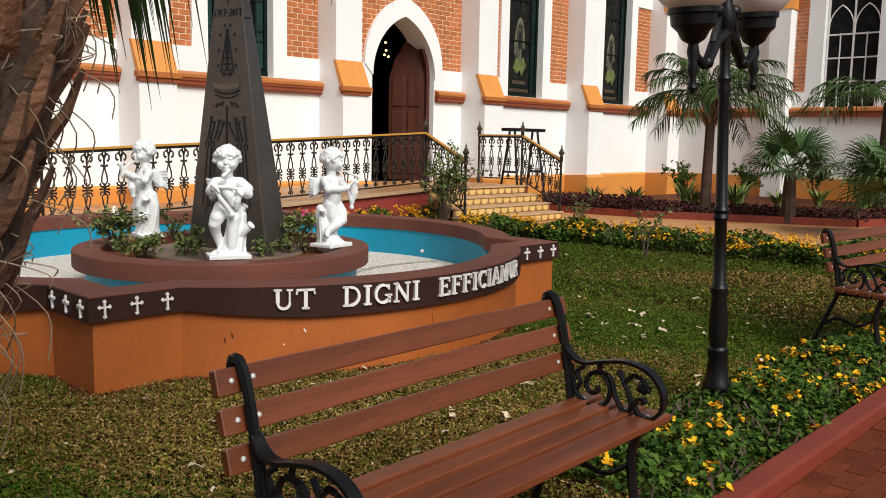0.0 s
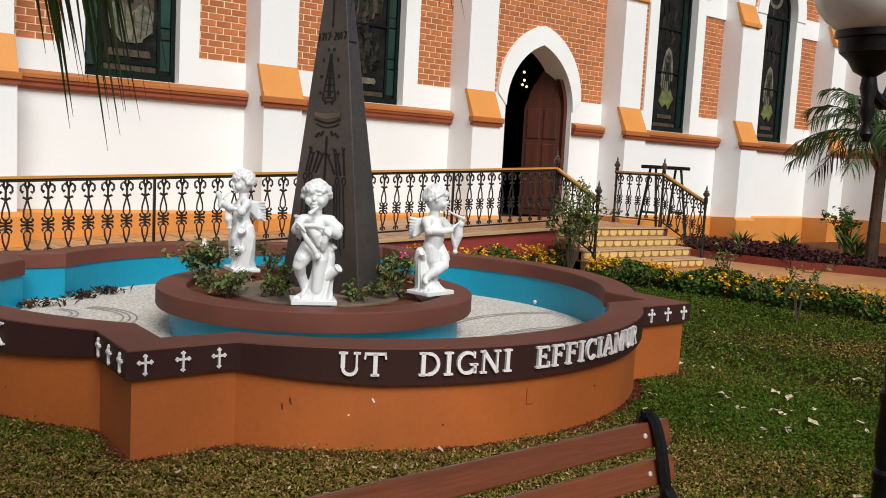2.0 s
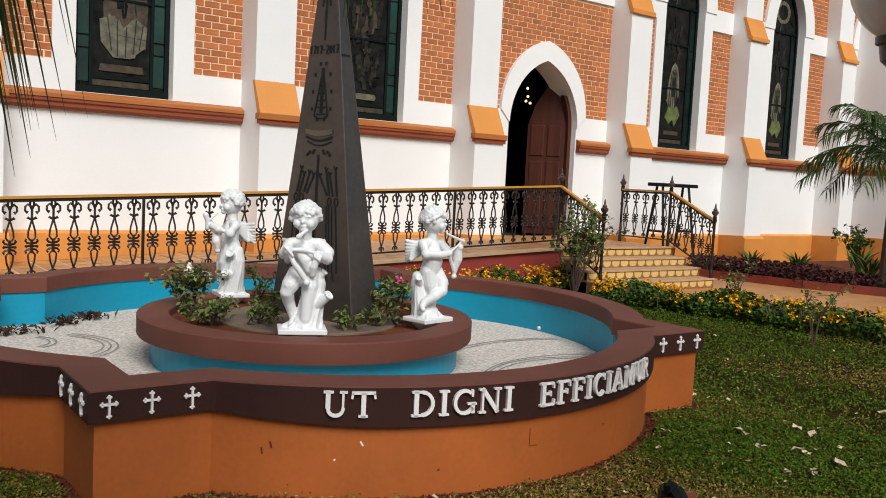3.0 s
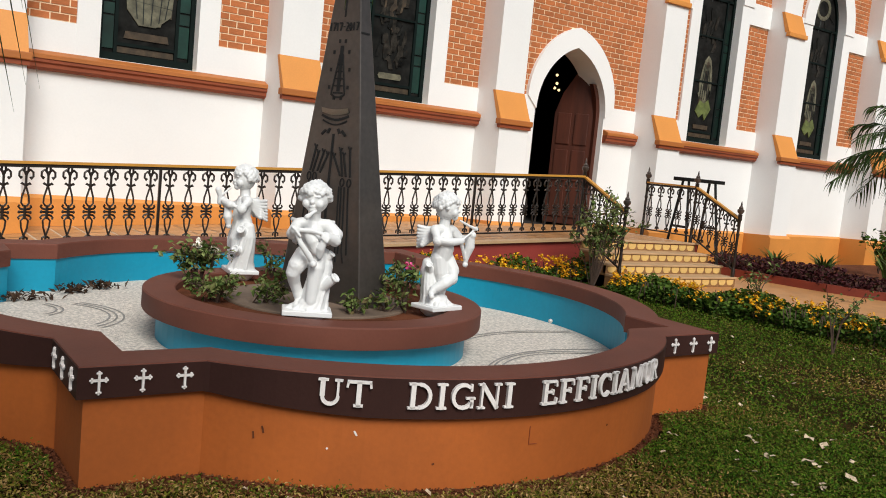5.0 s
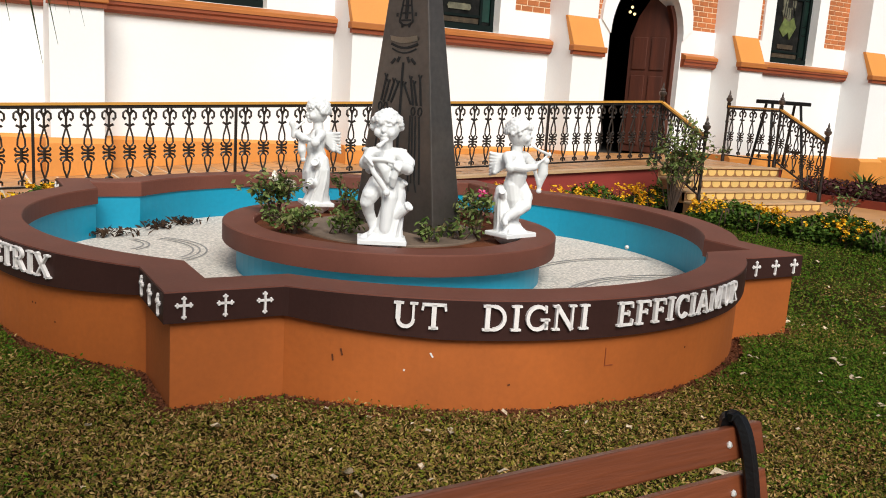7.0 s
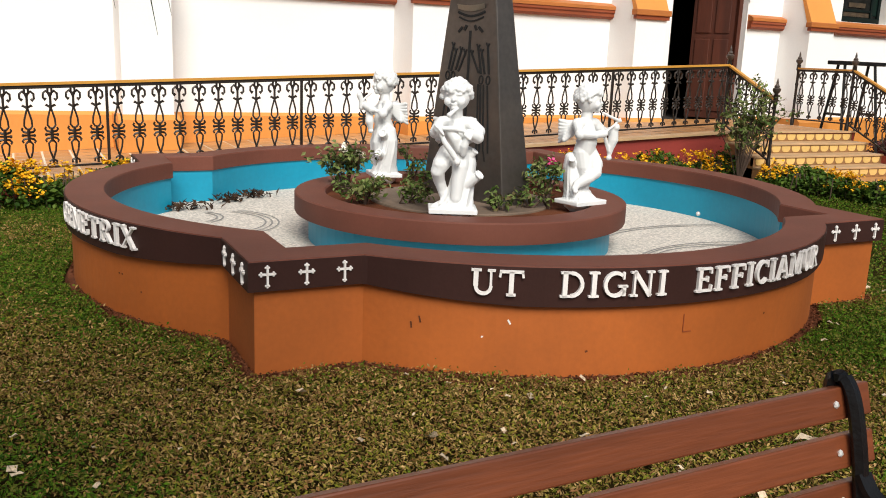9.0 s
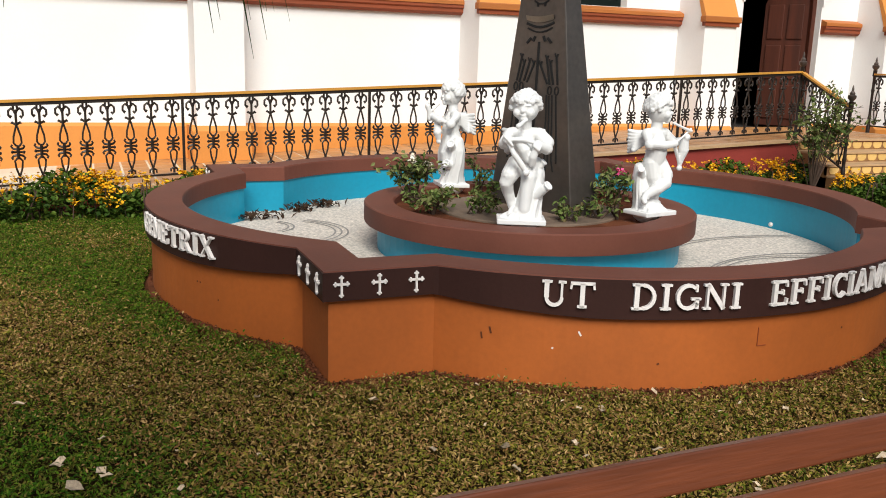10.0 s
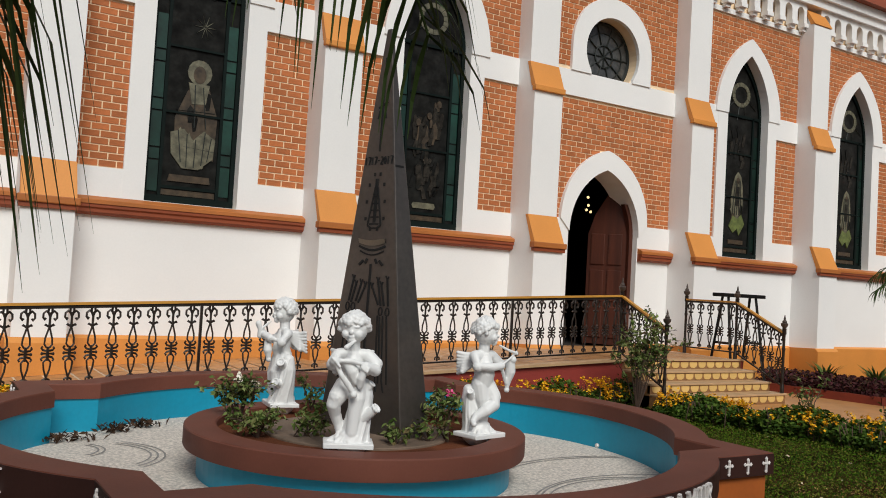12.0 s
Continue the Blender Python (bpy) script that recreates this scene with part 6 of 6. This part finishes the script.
def frond(parent, base, tip, droop, count, leaf_len, width, seed, material, hang=0.6, name="frond", rad=0.012):
    """A feather leaf: an arching midrib from base to tip with leaflets on both sides that hang down."""
    r = random.Random(seed)
    base, tip = Vector(base), Vector(tip)
    verts, faces, rib = [], [], []

    def at(s):
        p = base.lerp(tip, s)
        p.z += droop * 4 * s * (1 - s)
        return p

    for k in range(9):
        rib.append(at(k / 8))
    side = (tip - base).cross(Vector((0, 0, 1))).normalized()
    for k in range(count):
        s = 0.12 + 0.88 * k / (count - 1)
        p = at(s)
        u = (at(min(1, s + .02)) - at(max(0, s - .02))).normalized()
        for sg in (-1, 1):
            l = leaf_len * (0.45 + 0.75 * math.sin(math.pi * min(1, s * .9 + .08))) * r.uniform(0.8, 1.15)
            d = (u * 0.75 + side * sg * r.uniform(0.45, 0.8) + Vector((0, 0, r.uniform(-.25, .2)))).normalized()
            dn = Vector((0, 0, -1))
            p1 = p + d * l * 0.4 + dn * l * 0.10 * hang
            p2 = p + d * l * 0.68 + dn * l * 0.38 * hang
            p3 = p + d * l * 0.82 + dn * l * 0.85 * hang
            nrm = d.cross(Vector((0, 0, 1))).normalized() * width
            nrm = (nrm + Vector((0, 0, width * r.uniform(-.8, .8))))
            o = len(verts)
            for q, w in ((p, .5), (p1, 1), (p2, .7), (p3, .05)):
                verts += [tuple(q - nrm * w), tuple(q + nrm * w)]
            faces += [[o + 2 * i, o + 2 * i + 1, o + 2 * i + 3, o + 2 * i + 2] for i in range(3)]
    ob = raw(name, verts, faces, material, parent)
    b = bmesh.new()
    tube(b, rib, [rad * (1 - 0.085 * k) for k in range(9)], 5)
    part("midrib", b, FAN, ob)
    return ob


# slim palm in the raised bed
slim = thing("palm_tree", "slender palm with feathery crown in the raised bed", "palm", pose(12.66, 2.98, 0.2) @ Matrix.Scale(1.04, 4), "palms")
bm = bmesh.new()
tube(bm, [(0, 0, -.05), (.0, 0, .12), (.02, 0, .8), (.04, 0, 1.5), (.05, 0, 1.72)], [.20, .10, .085, .08, .11], 10)
part("trunk", bm, BARK, slim, "thin ringed brown trunk")
bm = bmesh.new()
for k in range(26):
    a = k * 2.4
    z = 1.45 + 0.018 * k
    tube(bm, [(.05 + .05 * math.cos(a), .05 * math.sin(a), z), (.05 + .17 * math.cos(a), .17 * math.sin(a), z + .16)], [.04, .018], 5)
tagged(part("leaf_base", bm, BOOT, slim, "brown cut leaf bases"), kind="stuff")
for k in range(25):
    a, e = k * 2.399, -0.25 + 1.3 * ((k * 7) % 25) / 25
    rr = 1.25 * math.cos(e) + .15
    frond(slim, (.05, 0, 1.9), (.05 + rr * math.cos(a), rr * math.sin(a), 1.9 + 1.35 * math.sin(e) - .30), 0.25, 30, 0.40, 0.011, 300 + k, PALM, 0.8)


def fan_palm(label, x, y, z, trunk_h, seed, size=1.0, n=12):
    r = random.Random(seed)
    t = thing("fan_palm", label, "palm", pose(x, y, z), "palms")
    b = bmesh.new()
    tube(b, [(0, 0, -.05), (0, 0, trunk_h * .6), (0, 0, trunk_h)], [.13, .11, .09], 9)
    part("trunk", b, BARK, t, "short fibrous brown trunk")
    for k in range(n):
        a, e = k * 2.399 + r.uniform(-.2, .2), r.uniform(-0.15, 1.3)
        d = Vector((math.cos(a) * math.cos(e), math.sin(a) * math.cos(e), math.sin(e)))
        hub = Vector((0, 0, trunk_h)) + d * size * r.uniform(0.45, 0.65)
        b = bmesh.new()
        tube(b, [(0, 0, trunk_h - .05), tuple(hub)], .012, 4)
        stalk = part("leaf_stalk", b, FAN, t)
        sd = d.cross(Vector((0, 0, 1))).normalized()
        up = sd.cross(d)
        verts, faces = [], []
        for j in range(27):
            g = radians(-125 + 250 * j / 26)
            u = (d * math.cos(g) + sd * math.sin(g)).normalized()
            w = (-d * math.sin(g) + sd * math.cos(g)).normalized() * 0.022 * size
            l = size * (0.62 + 0.1 * math.cos(g)) * r.uniform(.92, 1.05)
            o = len(verts)
            for s, ww, dr in ((0.02, .4, 0), (.5, 1.25, -.01), (.8, .7, -.06), (1.0, .05, -.20)):
                q = hub + u * l * s + up * 0.04 * math.cos(2 * g) + Vector((0, 0, dr * size * r.uniform(.7, 1.4)))
                verts += [tuple(q - w * ww), tuple(q + w * ww)]
            faces += [[o + 2 * i, o + 2 * i + 1, o + 2 * i + 3, o + 2 * i + 2] for i in range(3)]
        raw("fan_leaf", verts, faces, FAN if e > 0 else PALM, t)


fan_palm("fan palm with broad pleated leaves in the raised bed", 13.0, 1.6, 0.14, 0.85, 5, 0.82)
fan_palm("large fan palm with broad drooping leaves", 12.0, -0.45, 0.06, 0.55, 9, 1.05, 14)
far_palm = thing("palm_tree", "feathery palm farther along the bed", "palm", pose(17.6, 1.5, 0.14), "palms")
bm = bmesh.new()
tube(bm, [(0, 0, 0), (0, 0, 1.2), (0, 0, 2.2)], [.16, .12, .10], 9)
part("trunk", bm, BARK, far_palm)
for k in range(15):
    a, e = k * 2.399, 0.2 + 0.8 * ((k * 5) % 15) / 15
    rr = 1.7 * math.cos(e) + .2
    frond(far_palm, (0, 0, 2.2), (rr * math.cos(a), rr * math.sin(a), 2.2 + 1.2 * math.sin(e) - .5), 0.35, 24, 0.5, 0.012, 500 + k, PALM, 0.7)

# near palm, leaning, with old leaf boots; its fronds hang over the lawn
palm = thing("palm_tree", "leaning palm with shaggy brown trunk of old leaf boots", "palm", pose(-1.56, -2.64, 0.0), "palms")
AX = [(-0.10, 0, -0.1), (-0.06, 0.0, 0.5), (0.05, 0.0, 1.0), (0.20, 0.0, 1.5), (0.24, 0.02, 2.0), (0.30, 0.04, 2.5), (0.36, 0.05, 2.9)]
bm = bmesh.new()
tube(bm, AX, [.18, .15, .14, .15, .16, .14, .09], 12)
part("trunk", bm, BARK, palm, "fibrous brown trunk")
rp = random.Random(31)


def axis_at(z):
    for a, b in zip(AX, AX[1:]):
        if a[2] <= z <= b[2]:
            return Vector(a).lerp(Vector(b), (z - a[2]) / (b[2] - a[2]))
    return Vector(AX[-1])


for k in range(230):
    z = 0.95 + 1.85 * k / 230
    a = k * 2.399 + rp.uniform(-.2, .2)
    c = axis_at(z)
    d = Vector((math.cos(a), math.sin(a), 0))
    sd = Vector((-d.y, d.x, 0))
    l = rp.uniform(0.10, 0.20) * (1.6 if k % 6 == 4 else 1)
    b = bmesh.new()
    rows = []
    for s, w, up, th in ((0, .046, -.1, .026), (.35, .034, .12, .019), (.72, .025, .48, .013), (1.0, .012, .95, .006)):
        p = c + d * (.10 + l * s * .70) + Vector((0, 0, l * up))
        rows.append([b.verts.new(p - sd * w), b.verts.new(p + d * th), b.verts.new(p + sd * w), b.verts.new(p - d * th * .4 + Vector((0, 0, th)))])
    for r0, r1 in zip(rows, rows[1:]):
        for i in range(4):
            b.faces.new((r0[i], r0[(i + 1) % 4], r1[(i + 1) % 4], r1[i]))
    b.faces.new(rows[-1])
    b.faces.new(rows[0][::-1])
    part("leaf_boot", b, BOOT, palm)
bm = bmesh.new()
for k in range(620):
    z = rp.uniform(0.95, 2.6)
    a = rp.uniform(0, 2 * math.pi)
    p = axis_at(z) + Vector((math.cos(a), math.sin(a), 0)) * .13
    q = p + Vector((rp.uniform(-.1, .1), rp.uniform(-.1, .1), rp.uniform(-.22, .05)))
    m2 = p.lerp(q, .5) + Vector((math.cos(a), math.sin(a), 0)) * .05
    tube(bm, smooth_line([tuple(p), tuple(m2), tuple(q)], 4), .0016, 3)
part("fibre", bm, FIBRE, palm, "loose pale trunk fibres")
CROWN = (0.36, 0.05, 2.85)
for k, (tx, ty, tz, dr, n, ll) in enumerate(((.68, .84, 2.05, .06, 60, .56), (1.91, .99, 2.20, .38, 46, .46), (1.75, 1.89, 2.70, .4, 40, .44), (.3, 1.9, 2.5, .4, 40, .46), (-.9, .9, 2.4, .4, 40, .46), (-1.0, -.6, 2.4, .4, 40, .46), (.3, -1.1, 2.9, .4, 40, .46), (2.0, -.4, 3.1, .4, 40, .46), (1.1, .2, 3.9, .2, 40, .46), (-.1, .4, 4.0, .2, 40, .46))):
    frond(palm, CROWN, (tx, ty, tz), dr, n, ll, 0.0105 if k == 0 else 0.0075, 700 + k, PALM, 0.95)

# ---- lawn ----
def lawn(name, label, x0, x1, y0, y1, n, size, material, keep):
    p = np.column_stack([rng.uniform(x0, x1, n), rng.uniform(y0, y1, n)])
    p = p[keep(p[:, 0], p[:, 1])]
    z = 0.002 + np.abs(rng.normal(scale=0.019, size=len(p))) * (1 + 0.5 * np.sin(p[:, 0] * 17) * np.sin(p[:, 1] * 19))
    v, f = leaf_cloud(np.column_stack([p, z]), size * 1.06, rng, 0.35, 0.42)
    tagged(raw(name, v, f, material), label, "lawn", kind="stuff")


def open_lawn(x, y):
    return ~inside_fountain(x, y, 0.02 + 0.03 * np.sin(x * 9) * np.sin(y * 7)) & (y > -2.93 + 0.036 * (x - 1.05)) & (y < 5.2) & (x < 8.8)


def fresh(x, y):
    k = np.sin(x * 1.1 + 0.6) * np.sin(y * 0.9 - 0.4) + 0.5 * np.sin(x * 2.7 + y * 1.9)
    return k + 0.75 * np.clip((x - 2.6) / 2, 0, 1) + 0.75 * np.clip((y - 0.6) / 1.8, 0, 1) + 0.2 * np.clip((0.6 - x) / 1.2, 0, 1) + rng.normal(scale=0.45, size=len(x)) > 0.35


lawn("lawn", "short broad-leaved lawn, partly dry", -3.2, 4.6, -2.95, 0.4, 330000, 0.0195, GRASS, lambda x, y: open_lawn(x, y) & ~fresh(x, y))
lawn("lawn", "fresh green patches of the lawn", -3.2, 4.6, -2.95, 0.4, 330000, 0.0195, GRASS_FRESH, lambda x, y: open_lawn(x, y) & fresh(x, y))
lawn("lawn", "short broad-leaved lawn, partly dry", -3.2, 0.6, 0.4, 4.8, 200000, 0.0205, GRASS, lambda x, y: open_lawn(x, y) & ~fresh(x, y))
lawn("lawn", "fresh green patches of the lawn", -3.2, 0.6, 0.4, 4.8, 240000, 0.0205, GRASS_FRESH, lambda x, y: open_lawn(x, y) & fresh(x, y))


def outer(x, y):
    return open_lawn(x, y) & ~((x > -3.2) & (x < 4.6) & (y < 0.4)) & ~((x > -3.2) & (x < 0.6) & (y < 4.8))


lawn("lawn", "short broad-leaved lawn, partly dry", -8.0, 8.8, -2.95, 5.2, 280000, 0.026, GRASS, lambda x, y: outer(x, y) & ~fresh(x, y))
lawn("lawn", "fresh green patches of the lawn", -8.0, 8.8, -2.95, 5.2, 340000, 0.026, GRASS_FRESH, lambda x, y: outer(x, y) & fresh(x, y))

# bare red soil at the foot of the fountain, crumbly and uneven
bm = bmesh.new()
ring(bm, [(0.034, 0.006), (0.0, 0.002), (-0.02, -0.03)], (0.034, -0.02))
soil_strip = tagged(part("soil_strip", bm, SOIL), "bare red soil strip round the fountain", "soil", kind="structure")
p = np.column_stack([rng.uniform(-0.6, 4.8, 260000), rng.uniform(-0.7, 4.8, 260000)])
wide = 0.055 + 0.06 * np.sin(p[:, 0] * 4.3 + 0.7) * np.sin(p[:, 1] * 5.1) + rng.normal(scale=0.035, size=len(p))
p = p[inside_fountain(p[:, 0], p[:, 1], np.maximum(wide, 0.005)) & ~inside_fountain(p[:, 0], p[:, 1], -0.03)]
v, f = leaf_cloud(np.column_stack([p, 0.004 + 0.014 * rng.random(len(p))]), 0.016, rng, 0.4, 0.8)
tagged(raw("soil_crumbs", v, f, SOIL, soil_strip), kind="stuff")

# fallen leaves
fallen = None
rl = random.Random(8)
count = 0
while count < 290:
    x, y = (rl.uniform(-2.5, 4.5), rl.uniform(-2.8, 0.2)) if count < 200 else (rl.uniform(3.5, 8.0), rl.uniform(-2.5, 3.5))
    if bool(inside_fountain(np.array([x]), np.array([y]), 0.05)[0]):
        continue
    if fallen is None:
        b = bmesh.new()
        pts = [(-.42, .05, .16), (-.22, .34, .05), (.16, .24, .20), (.5, .10, .06), (.20, -.30, .18), (-.26, -.22, .02)]
        mid = [b.verts.new((-.1, 0, 0)), b.verts.new((.2, 0, .03))]
        vs = [b.verts.new(p) for p in pts]
        for i, j, k2 in ((0, 1, 0), (1, 2, 0), (3, 4, 1), (4, 5, 1), (5, 0, 0)):
            b.faces.new((vs[i], vs[j], mid[k2]))
        b.faces.new((vs[2], vs[3], mid[1]))
        b.faces.new((vs[2], mid[1], mid[0]))
        b.faces.new((vs[5], mid[0], mid[1]))
        fallen = mesh_of("fallen_leaf", b, DRY)
    s = rl.uniform(0.03, 0.075) * (1.35 if rl.random() < .25 else .75)
    ob = new("fallen_leaf", fallen)
    ob.matrix_basis = pose(x, y, 0.036, rl.uniform(-25, 25), rl.uniform(-25, 25), rl.uniform(0, 360)) @ Matrix.Diagonal((s, s * rl.uniform(.6, 1), s, 1))
    tagged(ob, "dry curled pale brown leaf on the lawn", "leaf", "fallen leaves")
    count += 1

# dry leaf litter in the basin
for k, (x, y) in enumerate(((0.33, 3.50), (0.76, 3.83), (1.04, 4.00))):
    r = np.random.default_rng(90 + k)
    pos = np.column_stack([x + r.normal(scale=(.12, .07, .06)[k], size=70), y + r.normal(scale=.05, size=70), 0.158 + 0.055 * r.random(70)])
    v, f = leaf_cloud(pos, 0.075, r, 0.3, 0.3)
    tagged(raw("leaf_litter", v, f, leafy("litter_%s" % "abc"[k], [(.028, .016, .010), (.075, .042, .024), (.014, .009, .007)])), "small heap of dry brown leaves in the basin", "leaves", "leaf heaps in the basin", "stuff")
bm = bmesh.new()
ball(bm, (3.90, 1.45, 0.33), 0.018, 2)
part("inlet", bm, BOLT, fountain, "small white water inlet")

# ---- bricks and pavers ----
BL, BH, BD = 0.200, 0.073, 0.008
b = bmesh.new()
box(b, 0, BL, -BD, 0.005, 0, BH)
BRICK_MESH = mesh_of("brick", b, BRICK)
COURSE = 0.09


def brick_cells():
    for bi, xc in enumerate(BAYS):
        door = abs(xc - DOOR_BAY) < 0.1
        z = 2.735
        row = 0
        while z < 7.05:
            x = xc - 1.54 - (0.1085 if row % 2 else 0)
            while x < xc + 1.62:
                a, e = max(x, xc - 1.54), min(x + BL, xc + 1.62)
                zz = z + BH / 2
                if not door and zz < 4.8:
                    if a < xc:
                        e = min(e, xc + SHIFT - 0.82)
                    else:
                        a = max(a, xc + SHIFT + 0.82)
                m = abs((a + e) / 2 - xc - (0 if door else SHIFT))
                x += BL + 0.017
                if e - a < 0.012:
                    continue
                if door:
                    if 4.80 < zz < 5.30 or (zz < 4.0 and m < (0.90 if zz < 2.8 else 0.88 * (1 - ((zz - 2.75) / 1.25) ** 1.6))):
                        continue
                    if zz >= 5.30 and m < 0.78 and (zz < 5.75 or math.hypot(m, zz - 5.75) < 0.78):
                        continue
                else:
                    if 4.79 < zz < 5.27 or (zz < 5.27 and m < 0.80):
                        continue
                    if zz >= 5.27 and zz < 6.70 and m < 0.82 * (1 - ((zz - 5.15) / 1.55) ** 1.6):
                        continue
                yield bi, a, e, z
            z += COURSE
            row += 1


solo, verts, faces = 0, [], []
for bi, a, e, z in brick_cells():
    if bi in (4, 5) and z < 4.8 and e - a > BL - 0.002 and solo < 290:
        ob = new("brick", BRICK_MESH)
        ob.parent = wall_north
        ob.location = (a, WY, z)
        solo += 1
        continue
    o = len(verts)
    for y in (WY - BD, WY + 0.005):
        verts += [(a, y, z), (e, y, z), (e, y, z + BH), (a, y, z + BH)]
    faces += [[o, o + 1, o + 2, o + 3], [o, o + 4, o + 5, o + 1], [o + 1, o + 5, o + 6, o + 2], [o + 2, o + 6, o + 7, o + 3], [o + 3, o + 7, o + 4, o]]
tagged(raw("brick_rest", verts, faces, BRICKS, wall_north), "orange-red bricks with pale joints", kind="stuff")

b = bmesh.new()
box(b, 0, 0.196, 0, 0.096, -0.03, 0.0)
PAVER_MESH = mesh_of("paver", b, PAVER)
verts, faces, solo = [], [], 0
rp = random.Random(4)
for r in range(56):
    for c in range(170):
        x = -13.5 + c * 0.2 + (0.1 if r % 2 else 0)
        y = -3.205 - r * 0.1
        z = 0.0 + rp.uniform(-.004, .003)
        if 0.5 < x < 4.3 and r < 14 and solo < 280:
            ob = new("paver", PAVER_MESH)
            ob.parent = path
            ob.location = (x, y, z)
            solo += 1
            continue
        o = len(verts)
        for zz in (-0.03, z):
            verts += [(x, y, zz), (x + .196, y, zz), (x + .196, y + .096, zz), (x, y + .096, zz)]
        faces += [[o + 4, o + 5, o + 6, o + 7], [o, o + 1, o + 5, o + 4], [o + 1, o + 2, o + 6, o + 5], [o + 2, o + 3, o + 7, o + 6], [o + 3, o, o + 4, o + 7]]
tagged(raw("paver_rest", verts, faces, PAVERS, path), "red-brown paving bricks", kind="stuff")
